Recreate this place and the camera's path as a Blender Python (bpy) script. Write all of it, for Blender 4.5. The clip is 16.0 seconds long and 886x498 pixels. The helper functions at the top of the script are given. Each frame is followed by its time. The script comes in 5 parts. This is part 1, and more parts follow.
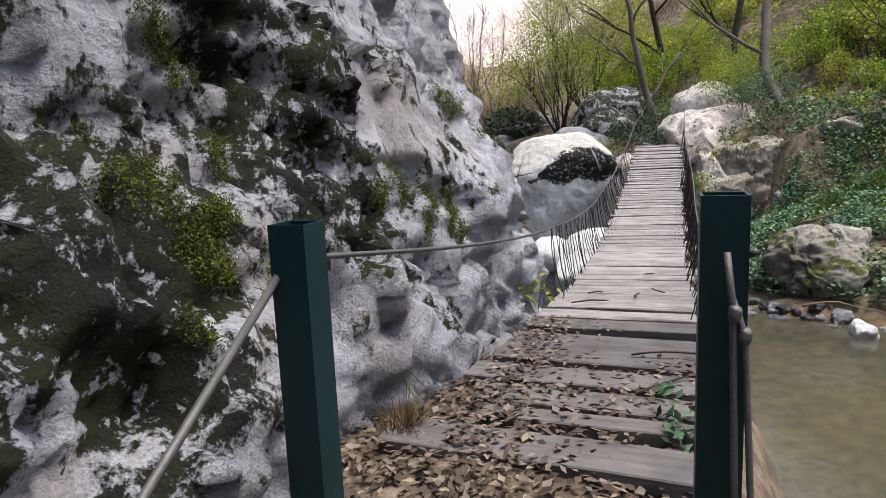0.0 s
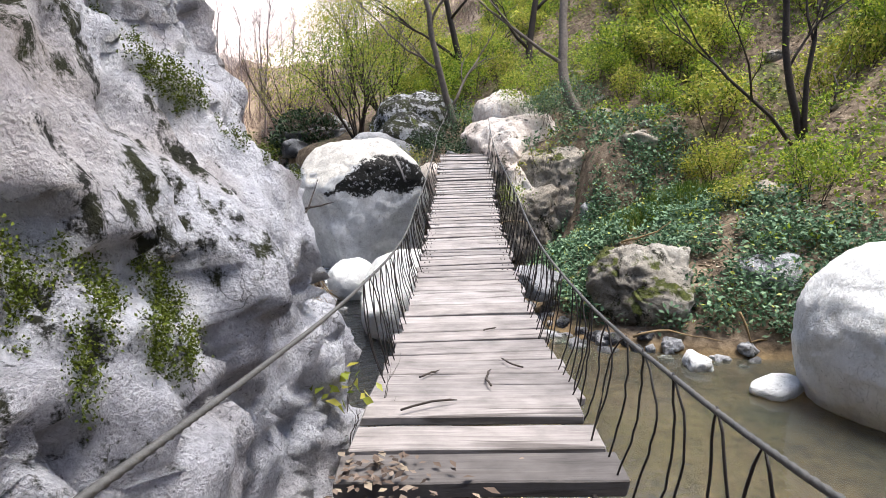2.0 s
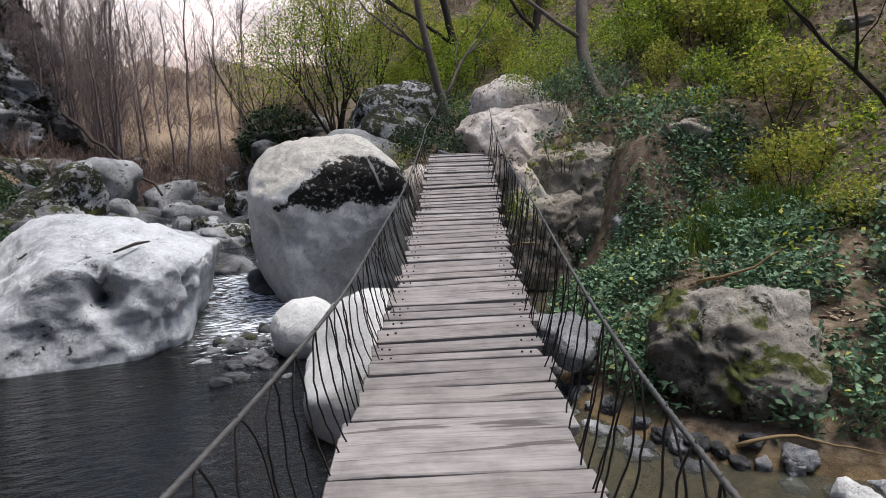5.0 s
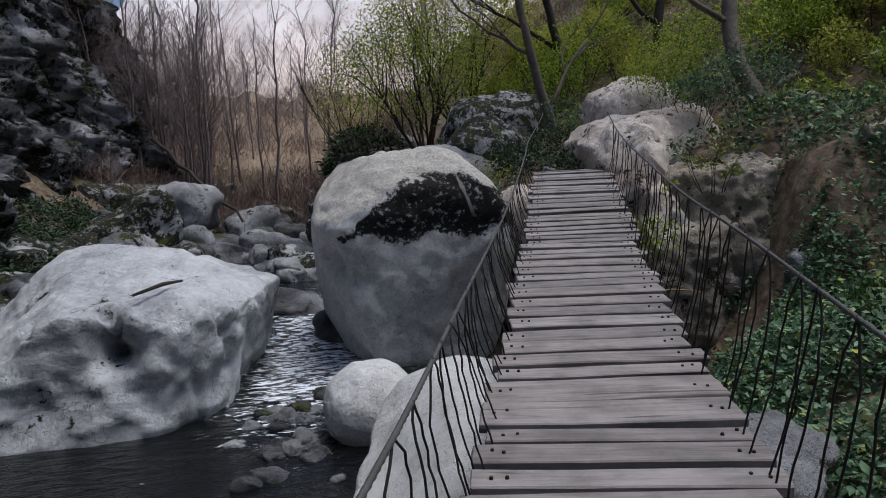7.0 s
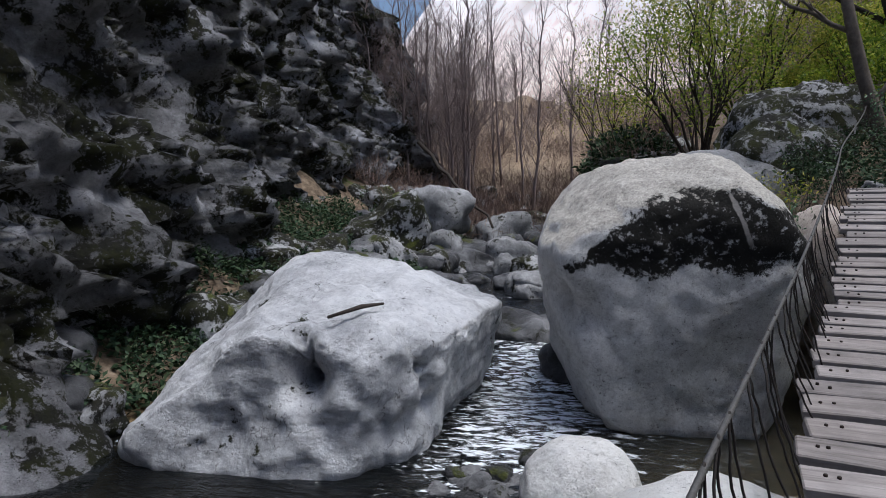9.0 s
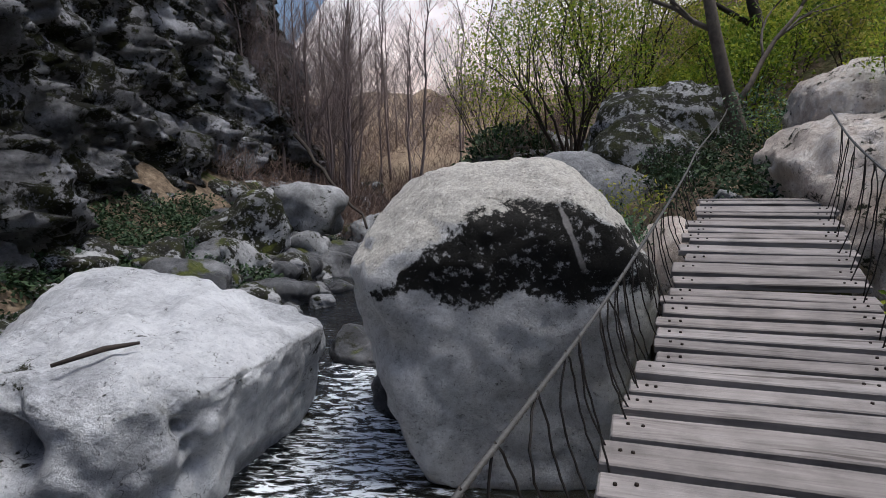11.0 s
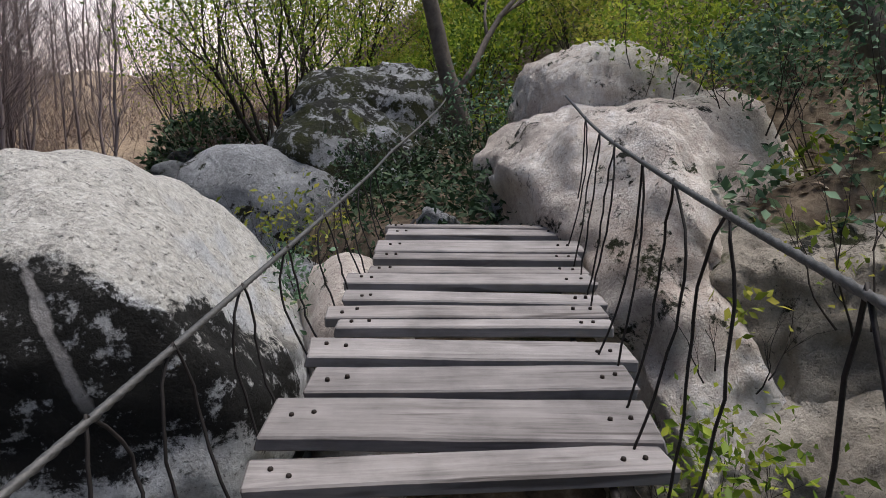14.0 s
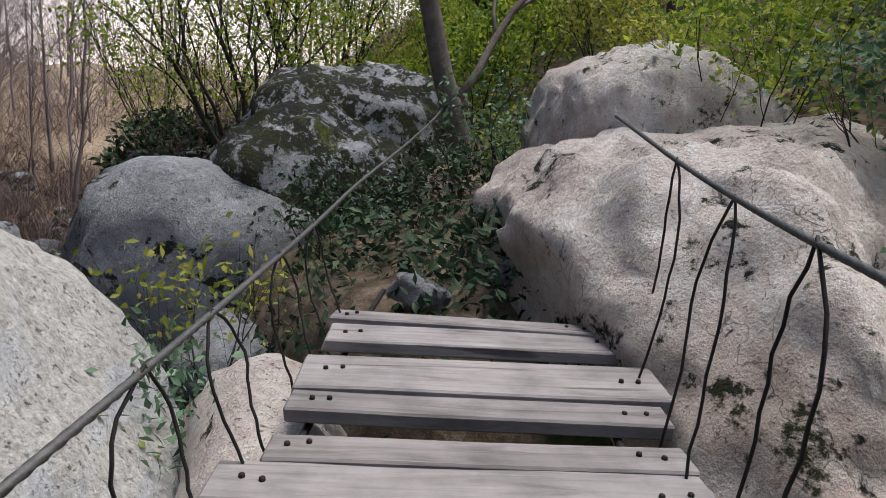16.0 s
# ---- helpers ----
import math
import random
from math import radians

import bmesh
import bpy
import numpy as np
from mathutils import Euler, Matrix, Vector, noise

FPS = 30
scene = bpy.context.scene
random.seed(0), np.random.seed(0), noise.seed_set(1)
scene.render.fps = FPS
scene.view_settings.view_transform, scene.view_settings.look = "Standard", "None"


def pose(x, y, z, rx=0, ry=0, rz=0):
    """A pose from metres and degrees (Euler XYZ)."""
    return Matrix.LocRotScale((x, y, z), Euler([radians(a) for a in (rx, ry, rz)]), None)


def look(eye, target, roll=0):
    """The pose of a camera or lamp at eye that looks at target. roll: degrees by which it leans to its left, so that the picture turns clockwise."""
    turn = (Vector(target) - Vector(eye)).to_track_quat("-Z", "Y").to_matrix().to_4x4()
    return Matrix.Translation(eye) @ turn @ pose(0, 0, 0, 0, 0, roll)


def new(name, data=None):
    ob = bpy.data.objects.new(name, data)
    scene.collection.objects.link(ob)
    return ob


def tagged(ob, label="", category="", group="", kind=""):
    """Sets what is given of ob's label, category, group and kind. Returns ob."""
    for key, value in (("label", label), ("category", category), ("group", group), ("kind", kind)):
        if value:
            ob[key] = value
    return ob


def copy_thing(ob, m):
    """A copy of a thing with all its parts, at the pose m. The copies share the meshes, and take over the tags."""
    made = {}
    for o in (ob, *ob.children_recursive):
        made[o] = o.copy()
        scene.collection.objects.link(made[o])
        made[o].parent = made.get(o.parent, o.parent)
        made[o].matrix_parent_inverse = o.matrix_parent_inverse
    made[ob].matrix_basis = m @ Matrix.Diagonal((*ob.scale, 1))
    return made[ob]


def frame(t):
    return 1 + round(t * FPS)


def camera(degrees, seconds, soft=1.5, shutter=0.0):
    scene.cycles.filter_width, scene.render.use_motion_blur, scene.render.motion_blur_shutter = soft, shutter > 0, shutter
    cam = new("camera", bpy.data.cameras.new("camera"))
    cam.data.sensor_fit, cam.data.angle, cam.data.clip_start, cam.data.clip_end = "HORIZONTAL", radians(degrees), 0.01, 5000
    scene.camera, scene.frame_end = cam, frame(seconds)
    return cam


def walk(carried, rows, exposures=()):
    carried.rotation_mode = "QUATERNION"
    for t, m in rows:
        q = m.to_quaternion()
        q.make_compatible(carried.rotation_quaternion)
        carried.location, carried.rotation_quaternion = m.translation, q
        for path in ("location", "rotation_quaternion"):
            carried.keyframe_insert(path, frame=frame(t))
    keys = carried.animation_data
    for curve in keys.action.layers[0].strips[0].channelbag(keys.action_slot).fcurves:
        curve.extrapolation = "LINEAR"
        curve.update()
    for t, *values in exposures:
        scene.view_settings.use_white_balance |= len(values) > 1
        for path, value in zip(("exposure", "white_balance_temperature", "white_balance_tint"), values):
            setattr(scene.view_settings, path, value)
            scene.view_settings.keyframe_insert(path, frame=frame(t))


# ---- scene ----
cam = camera(68.8, 16.0, soft=0.9)
PATH = [
    (0, (0.264, -0.252, 1.414), (0.233, 1.722, 1.096), -2.5),
    (0.5, (0.181, 0.275, 1.401), (0.372, 2.24, 1.08), -1.9),
    (1, (0.183, 0.661, 1.447), (0.589, 2.591, 1.119), -1.5),
    (1.5, (0.316, 1.141, 1.455), (0.825, 3.046, 1.117), -1.5),
    (2, (0.488, 1.641, 1.45), (1.068, 3.527, 1.125), -1.2),
    (2.5, (0.657, 2.093, 1.448), (1.246, 3.974, 1.112), -1.5),
    (3, (0.829, 2.559, 1.504), (1.426, 4.438, 1.17), -1.4),
    (3.5, (0.971, 3.061, 1.419), (1.573, 4.937, 1.08), -1.4),
    (4, (1.113, 3.513, 1.429), (1.712, 5.391, 1.091), -1.7),
    (4.2, (1.208, 3.69, 1.418), (1.8, 5.57, 1.08), -1.8),
    (6.3, (1.902, 5.979, 1.206), (2.448, 7.884, 0.939), -1.7),
    (6.5, (1.92, 6.155, 1.197), (2.426, 8.072, 0.93), -2.1),
    (7, (2.04, 6.703, 1.198), (2.345, 8.666, 0.97), -2.6),
    (7.5, (2.081, 7.202, 1.215), (2.113, 9.193, 1.026), -2.8),
    (8, (2.189, 7.606, 1.234), (1.913, 9.58, 1.073), -1.9),
    (8.2, (2.209, 7.723, 1.246), (1.856, 9.684, 1.079), -1.4),
    (10.3, (2.811, 8.909, 1.371), (2.268, 10.823, 1.159), -1.4),
    (10.5, (2.864, 9.061, 1.384), (2.363, 10.986, 1.172), -1.5),
    (11, (3.075, 9.399, 1.396), (2.857, 11.375, 1.178), -0.5),
    (11.5, (3.272, 9.786, 1.428), (3.21, 11.773, 1.21), -0.5),
    (12, (3.415, 10.223, 1.476), (3.419, 12.211, 1.257), -0.3),
    (12.5, (3.606, 10.65, 1.472), (3.694, 12.637, 1.263), -0.4),
    (13, (3.766, 11.081, 1.473), (4.02, 13.054, 1.272), -0.4),
    (13.5, (3.927, 11.541, 1.465), (4.371, 13.481, 1.26), 0.5),
    (14, (4.151, 11.992, 1.484), (4.663, 13.911, 1.254), 0.6),
    (14.5, (4.242, 12.452, 1.524), (4.785, 14.363, 1.287), 1.0),
    (15, (4.344, 12.793, 1.59), (4.889, 14.704, 1.364), 1.9),
    (15.5, (4.492, 13.102, 1.651), (5.018, 15.02, 1.439), 2.5),
    (16, (4.57, 13.456, 1.682), (5.107, 15.372, 1.477), 3.2),
]
EXPOSURES = [(0.0, 0.75, 6200, 10), (0.5, 1.1, 6200, 10), (1.0, 1.15, 6200, 10), (1.5, 1.5, 6200, 10), (2.2, 1.1, 6200, 10), (3.5, 1.05, 6200, 10), (4.2, 0.88, 6200, 10), (6.3, -0.65, 5900, 10), (8.2, -0.2, 5800, 10),
             (13.0, -0.15, 6100, 10), (14.0, 0.1, 6100, 10), (14.5, 0.38, 6100, 10), (15.0, 0.65, 6100, 10), (16.0, 0.25, 6100, 10)]
walk(cam, [(t, look(eye, target, roll)) for t, eye, target, roll in PATH], EXPOSURES)

# ---- light: open shade in a valley, bright sky up the stream ----
world = bpy.data.worlds.new("sky_world")
scene.world = world
world.use_nodes = True
wn = world.node_tree.nodes
sky = wn.new("ShaderNodeTexSky")
sky.sky_type = "NISHITA"
sky.sun_disc = False
sky.sun_elevation, sky.sun_rotation = radians(74), radians(101)
sky.air_density, sky.dust_density = 1.0, 3.0
wn["Background"].inputs["Strength"].default_value = 0.13
world.node_tree.links.new(sky.outputs["Color"], wn["Background"].inputs["Color"])
sun_data = bpy.data.lights.new("sun", "SUN")
sun_data.energy, sun_data.angle, sun_data.color = 3.3, radians(28), (1.0, 0.95, 0.87)
sun = new("sun", sun_data)
sun.matrix_world = look((5, -1, 18), (0, 0, 0))

# ---- materials ----


def mat(name, rough=0.85):
    m = bpy.data.materials.new(name)
    m.use_nodes = True
    b = m.node_tree.nodes["Principled BSDF"]
    b.inputs["Roughness"].default_value = rough
    b.inputs["Specular IOR Level"].default_value = 0.22
    return m, m.node_tree, b


def node(nt, kind, **kw):
    n = nt.nodes.new(kind)
    for k, v in kw.items():
        n.inputs[k].default_value = v
    return n


def coords(nt):
    return nt.nodes.new("ShaderNodeNewGeometry").outputs["Position"]


def noise_tex(nt, vec, scale, detail=6.0, rough=0.6, distort=0.0):
    n = node(nt, "ShaderNodeTexNoise", Scale=scale, Detail=detail, Roughness=rough, Distortion=distort)
    nt.links.new(vec, n.inputs["Vector"])
    return n.outputs["Fac"]


def ramp(nt, fac, stops):
    r = nt.nodes.new("ShaderNodeValToRGB")
    e = r.color_ramp.elements
    while len(e) < len(stops):
        e.new(0.5)
    for el, (p, c) in zip(e, stops):
        el.position = p
        el.color = (*c, 1.0) if len(c) == 3 else c
    nt.links.new(fac, r.inputs["Fac"])
    return r.outputs["Color"]


def grey(a):
    return (a, a, a)


def step_mask(nt, fac, lo, hi):
    r = nt.nodes.new("ShaderNodeMapRange")
    r.inputs["From Min"].default_value, r.inputs["From Max"].default_value = lo, hi
    nt.links.new(fac, r.inputs["Value"])
    return r.outputs["Result"]


def mix(nt, fac, a, b, mode="MIX"):
    m = nt.nodes.new("ShaderNodeMix")
    m.data_type, m.blend_type = "RGBA", mode
    for sock, v in ((m.inputs["Factor"], fac), (m.inputs[6], a), (m.inputs[7], b)):
        if isinstance(v, (int, float)):
            sock.default_value = v
        elif isinstance(v, tuple):
            sock.default_value = (*v, 1.0)
        else:
            nt.links.new(v, sock)
    return m.outputs[2]


def calc(nt, op, a, b=0.0):
    m = nt.nodes.new("ShaderNodeMath")
    m.operation = op
    m.use_clamp = op in ("MULTIPLY", "ADD", "SUBTRACT")
    for sock, v in zip(m.inputs, (a, b)):
        if isinstance(v, (int, float)):
            sock.default_value = v
        else:
            nt.links.new(v, sock)
    return m.outputs[0]


def bump(nt, bsdf, height, strength=0.5, dist=0.02):
    b = node(nt, "ShaderNodeBump", Strength=strength, Distance=dist)
    nt.links.new(height, b.inputs["Height"])
    nt.links.new(b.outputs["Normal"], bsdf.inputs["Normal"])


def up_facing(nt):
    s = nt.nodes.new("ShaderNodeSeparateXYZ")
    nt.links.new(nt.nodes.new("ShaderNodeNewGeometry").outputs["Normal"], s.inputs[0])
    return s.outputs["Z"]


def along(nt, vec, way, wobble, amount):
    """Place along a direction, made uneven by a noise."""
    d = nt.nodes.new("ShaderNodeVectorMath")
    d.operation = "DOT_PRODUCT"
    nt.links.new(vec, d.inputs[0])
    d.inputs[1].default_value = way
    m = nt.nodes.new("ShaderNodeMath")
    m.operation = "MULTIPLY_ADD"
    nt.links.new(wobble, m.inputs[0])
    m.inputs[1].default_value = amount
    nt.links.new(d.outputs["Value"], m.inputs[2])
    return m.outputs[0]


def stone(name, dark, mid, light, lichen=0.0, moss=0.0, crack=1.0, rough=0.88, relief=0.03, lichen_scale=1.7, rust=0.0, fade=None, streak=1.0):
    """Weathered stone: two-scale mottling, thin cracks, black lichen in patches, moss on ledges."""
    m, nt, b = mat(name, rough)
    p = coords(nt)
    big = noise_tex(nt, p, 1.1, 4, 0.55, 0.6)
    fine = noise_tex(nt, p, 14.0, 8, 0.7)
    grain = noise_tex(nt, p, 90.0, 4, 0.7)
    c = ramp(nt, big, [(0.3, dark), (0.5, mid), (0.68, light)])
    c = mix(nt, 0.55, c, ramp(nt, fine, [(0.3, grey(0.25)), (0.52, grey(0.55)), (0.75, grey(0.85))]), "OVERLAY")
    c = mix(nt, 0.35, c, ramp(nt, grain, [(0.35, grey(0.3)), (0.65, grey(0.75))]), "OVERLAY")
    pit = step_mask(nt, noise_tex(nt, p, 42.0, 5, 0.75, 0.3), 0.40, 0.33)
    c = mix(nt, calc(nt, "MULTIPLY", pit, 0.75), c, tuple(v * 0.22 for v in dark))
    if rust:
        r = step_mask(nt, noise_tex(nt, p, 0.9, 5, 0.6, 1.0), 0.55, 0.68)
        c = mix(nt, calc(nt, "MULTIPLY", r, rust), c, (0.33, 0.22, 0.13))
    if crack:
        v = node(nt, "ShaderNodeTexVoronoi", Scale=2.2)
        v.feature = "DISTANCE_TO_EDGE"
        warp = nt.nodes.new("ShaderNodeVectorMath")
        warp.operation = "MULTIPLY_ADD"
        wn2 = node(nt, "ShaderNodeTexNoise", Scale=2.5, Detail=5.0)
        nt.links.new(p, wn2.inputs["Vector"])
        nt.links.new(wn2.outputs["Color"], warp.inputs[0])
        warp.inputs[1].default_value = (0.9, 0.9, 0.9)
        nt.links.new(p, warp.inputs[2])
        nt.links.new(warp.outputs[0], v.inputs["Vector"])
        line = step_mask(nt, v.outputs["Distance"], 0.012, 0.0)
        gate = step_mask(nt, noise_tex(nt, p, 1.7, 3), 0.48, 0.6)
        c = mix(nt, calc(nt, "MULTIPLY", calc(nt, "MULTIPLY", line, gate), 0.8 * crack), c, (0.03, 0.028, 0.025))
    if lichen:
        lp = nt.nodes.new("ShaderNodeMapping")
        lp.inputs["Scale"].default_value = (1.0, 1.0, streak)
        lp.inputs["Rotation"].default_value = (radians(14), 0, 0) if streak < 1 else (0, 0, 0)
        nt.links.new(p, lp.inputs["Vector"])
        a = calc(nt, "ADD", calc(nt, "MULTIPLY", noise_tex(nt, lp.outputs[0], lichen_scale, 9, 0.7, 0.6), 0.62), calc(nt, "MULTIPLY", noise_tex(nt, p, lichen_scale * 4.5, 8, 0.75), 0.38))
        if fade:
            sy = nt.nodes.new("ShaderNodeSeparateXYZ")
            nt.links.new(p, sy.inputs[0])
            a = calc(nt, "SUBTRACT", a, calc(nt, "MULTIPLY", step_mask(nt, sy.outputs["Y"], fade[0], fade[1]), 0.06))
            a = calc(nt, "ADD", a, calc(nt, "MULTIPLY", calc(nt, "MULTIPLY", step_mask(nt, sy.outputs["Y"], 2.1, 1.0), step_mask(nt, sy.outputs["Z"], 0.55, 1.0)), 0.06))
            # the black lichen thins out towards the foot of the face
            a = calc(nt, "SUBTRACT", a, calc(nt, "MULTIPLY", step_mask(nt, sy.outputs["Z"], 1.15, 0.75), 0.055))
        l = step_mask(nt, a, 0.60 - 0.12 * lichen, 0.63 - 0.12 * lichen)
        l = calc(nt, "MULTIPLY", l, step_mask(nt, fine, 0.37, 0.43))
        tint = mix(nt, step_mask(nt, noise_tex(nt, p, 3.0, 5, 0.6), 0.42, 0.6), (0.030, 0.028, 0.022), (0.048, 0.052, 0.014))
        c = mix(nt, l, c, mix(nt, fine, (0.008, 0.008, 0.007), tint))
    if moss:
        a = noise_tex(nt, p, 1.3, 7, 0.65, 0.4)
        up = step_mask(nt, up_facing(nt), -0.35, 0.55)
        k = step_mask(nt, calc(nt, "ADD", calc(nt, "MULTIPLY", a, 0.95), calc(nt, "MULTIPLY", up, 0.1)), 0.66 - 0.12 * moss, 0.70 - 0.12 * moss)
        c = mix(nt, k, c, ramp(nt, fine, [(0.3, (0.02, 0.025, 0.008)), (0.55, (0.075, 0.085, 0.018)), (0.75, (0.17, 0.17, 0.04))]))
    nt.links.new(c, b.inputs["Base Color"])
    h = calc(nt, "ADD", calc(nt, "MULTIPLY", fine, 0.6), calc(nt, "MULTIPLY", grain, 0.2))
    h = calc(nt, "SUBTRACT", h, calc(nt, "MULTIPLY", pit, 0.25))
    bump(nt, b, h, 1.0, relief * 2.0)
    return m


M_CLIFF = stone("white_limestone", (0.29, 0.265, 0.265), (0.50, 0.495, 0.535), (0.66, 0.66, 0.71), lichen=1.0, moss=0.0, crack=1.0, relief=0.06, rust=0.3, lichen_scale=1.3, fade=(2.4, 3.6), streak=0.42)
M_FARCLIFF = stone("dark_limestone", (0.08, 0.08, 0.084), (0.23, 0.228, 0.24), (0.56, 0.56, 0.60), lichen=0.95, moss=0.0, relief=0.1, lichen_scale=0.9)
M_GREY = stone("grey_limestone", (0.36, 0.365, 0.385), (0.55, 0.555, 0.575), (0.72, 0.725, 0.745), lichen=0.15, moss=0.0)
M_PALE = stone("pale_limestone", (0.58, 0.57, 0.55), (0.74, 0.73, 0.71), (0.84, 0.83, 0.81), lichen=0.0, moss=0.0, crack=0.4)
M_TAN = stone("tan_stone", (0.42, 0.35, 0.30), (0.60, 0.52, 0.46), (0.73, 0.67, 0.61), lichen=0.42, moss=0.0, rust=0.3)
M_BROWN = stone("brown_stone", (0.14, 0.12, 0.10), (0.30, 0.26, 0.21), (0.44, 0.39, 0.33), lichen=0.4, moss=0.2)
M_BANK = stone("mossy_brown_stone", (0.10, 0.09, 0.075), (0.24, 0.215, 0.18), (0.40, 0.37, 0.32), lichen=0.5, moss=0.55)
M_MOSSY = stone("mossy_stone", (0.14, 0.14, 0.14), (0.30, 0.30, 0.31), (0.48, 0.48, 0.49), lichen=1.15, moss=0.05)
M_GREY2 = stone("stream_limestone", (0.13, 0.13, 0.135), (0.25, 0.25, 0.255), (0.42, 0.42, 0.43), lichen=0.4, moss=0.0)
M_WET = stone("wet_stone", (0.03, 0.03, 0.032), (0.09, 0.09, 0.095), (0.26, 0.26, 0.27), lichen=0.3, moss=0.1, rough=0.35)


def boulder_stone():
    """Grey boulder with a bleached crown and a black lichen band under the crest."""
    m, nt, b = mat("lichen_boulder_stone", 0.9)
    p = coords(nt)
    fine = noise_tex(nt, p, 13.0, 9, 0.72)
    grain = noise_tex(nt, p, 70.0, 5, 0.75)
    big = noise_tex(nt, p, 1.5, 5, 0.6)
    c = ramp(nt, big, [(0.3, (0.44, 0.437, 0.44)), (0.55, (0.58, 0.575, 0.575)), (0.75, (0.70, 0.695, 0.69))])
    crown = ramp(nt, noise_tex(nt, p, 34.0, 8, 0.75), [(0.32, (0.34, 0.32, 0.29)), (0.62, (0.63, 0.595, 0.54))])
    up = step_mask(nt, calc(nt, "ADD", up_facing(nt), calc(nt, "MULTIPLY", big, 0.25)), 0.55, 0.75)
    pale = step_mask(nt, noise_tex(nt, p, 6.0, 8, 0.75, 0.4), 0.52, 0.66)
    c = mix(nt, calc(nt, "MULTIPLY", pale, 0.55), c, (0.76, 0.76, 0.76))
    c = mix(nt, up, c, crown)
    c = mix(nt, 0.6, c, ramp(nt, fine, [(0.3, grey(0.3)), (0.52, grey(0.55)), (0.75, grey(0.75))]), "OVERLAY")
    c = mix(nt, 0.4, c, ramp(nt, grain, [(0.35, grey(0.25)), (0.65, grey(0.75))]), "OVERLAY")
    # black lichen grows in a ragged band under the crest, down to a flood line
    sp = nt.nodes.new("ShaderNodeSeparateXYZ")
    nt.links.new(p, sp.inputs[0])
    rag = calc(nt, "ADD", calc(nt, "MULTIPLY", noise_tex(nt, p, 2.0, 4, 0.6), 0.55), calc(nt, "MULTIPLY", noise_tex(nt, p, 9.0, 10, 0.8, 0.3), 0.45))
    low = along(nt, p, (0.0, 0.0, 1.0), rag, 1.1)
    left = along(nt, p, (1.0, 0.0, -1.35), rag, 1.8)
    right = along(nt, p, (1.0, 0.0, 1.3), rag, -1.2)
    k = calc(nt, "MULTIPLY", step_mask(nt, low, 1.05, 1.09), step_mask(nt, left, 2.22, 2.27))
    k = calc(nt, "MULTIPLY", k, step_mask(nt, right, 4.60, 4.56))
    k = calc(nt, "MULTIPLY", k, step_mask(nt, along(nt, p, (0.0, 0.0, 1.0), rag, -0.6), 0.97, 0.93))
    k = calc(nt, "MULTIPLY", k, step_mask(nt, sp.outputs["Y"], 15.3, 14.9))
    k = calc(nt, "MULTIPLY", k, step_mask(nt, fine, 0.36, 0.45))
    c = mix(nt, k, c, mix(nt, fine, (0.006, 0.0055, 0.005), (0.03, 0.028, 0.025)))
    # a pale calcite vein runs down through the patch
    sx = nt.nodes.new("ShaderNodeSeparateXYZ")
    nt.links.new(p, sx.inputs[0])
    wob = calc(nt, "MULTIPLY", noise_tex(nt, p, 7.0, 3), 0.08)
    dx = nt.nodes.new("ShaderNodeMath")
    dx.operation = "MULTIPLY_ADD"
    nt.links.new(sx.outputs["Z"], dx.inputs[0])
    dx.inputs[1].default_value = 0.38
    nt.links.new(sx.outputs["X"], dx.inputs[2])
    off = nt.nodes.new("ShaderNodeMath")
    off.operation = "SUBTRACT"
    nt.links.new(dx.outputs[0], off.inputs[0])
    off.inputs[1].default_value = 3.86
    gap = nt.nodes.new("ShaderNodeMath")
    gap.operation = "ABSOLUTE"
    nt.links.new(off.outputs[0], gap.inputs[0])
    vein = step_mask(nt, calc(nt, "ADD", gap.outputs[0], wob), 0.063, 0.05)
    vein = calc(nt, "MULTIPLY", vein, calc(nt, "MULTIPLY", step_mask(nt, sx.outputs["Z"], 0.68, 0.78), step_mask(nt, sx.outputs["Z"], 1.25, 1.15)))
    c = mix(nt, calc(nt, "MULTIPLY", vein, 0.8), c, (0.45, 0.42, 0.40))
    pit = step_mask(nt, noise_tex(nt, p, 36.0, 6, 0.78, 0.3), 0.42, 0.35)
    c = mix(nt, calc(nt, "MULTIPLY", pit, 0.7), c, (0.05, 0.047, 0.045))
    nt.links.new(c, b.inputs["Base Color"])
    h = calc(nt, "SUBTRACT", calc(nt, "ADD", calc(nt, "MULTIPLY", fine, 0.6), calc(nt, "MULTIPLY", grain, 0.25)), calc(nt, "MULTIPLY", pit, 0.2))
    bump(nt, b, h, 1.0, 0.05)
    return m


M_BOULDER = boulder_stone()


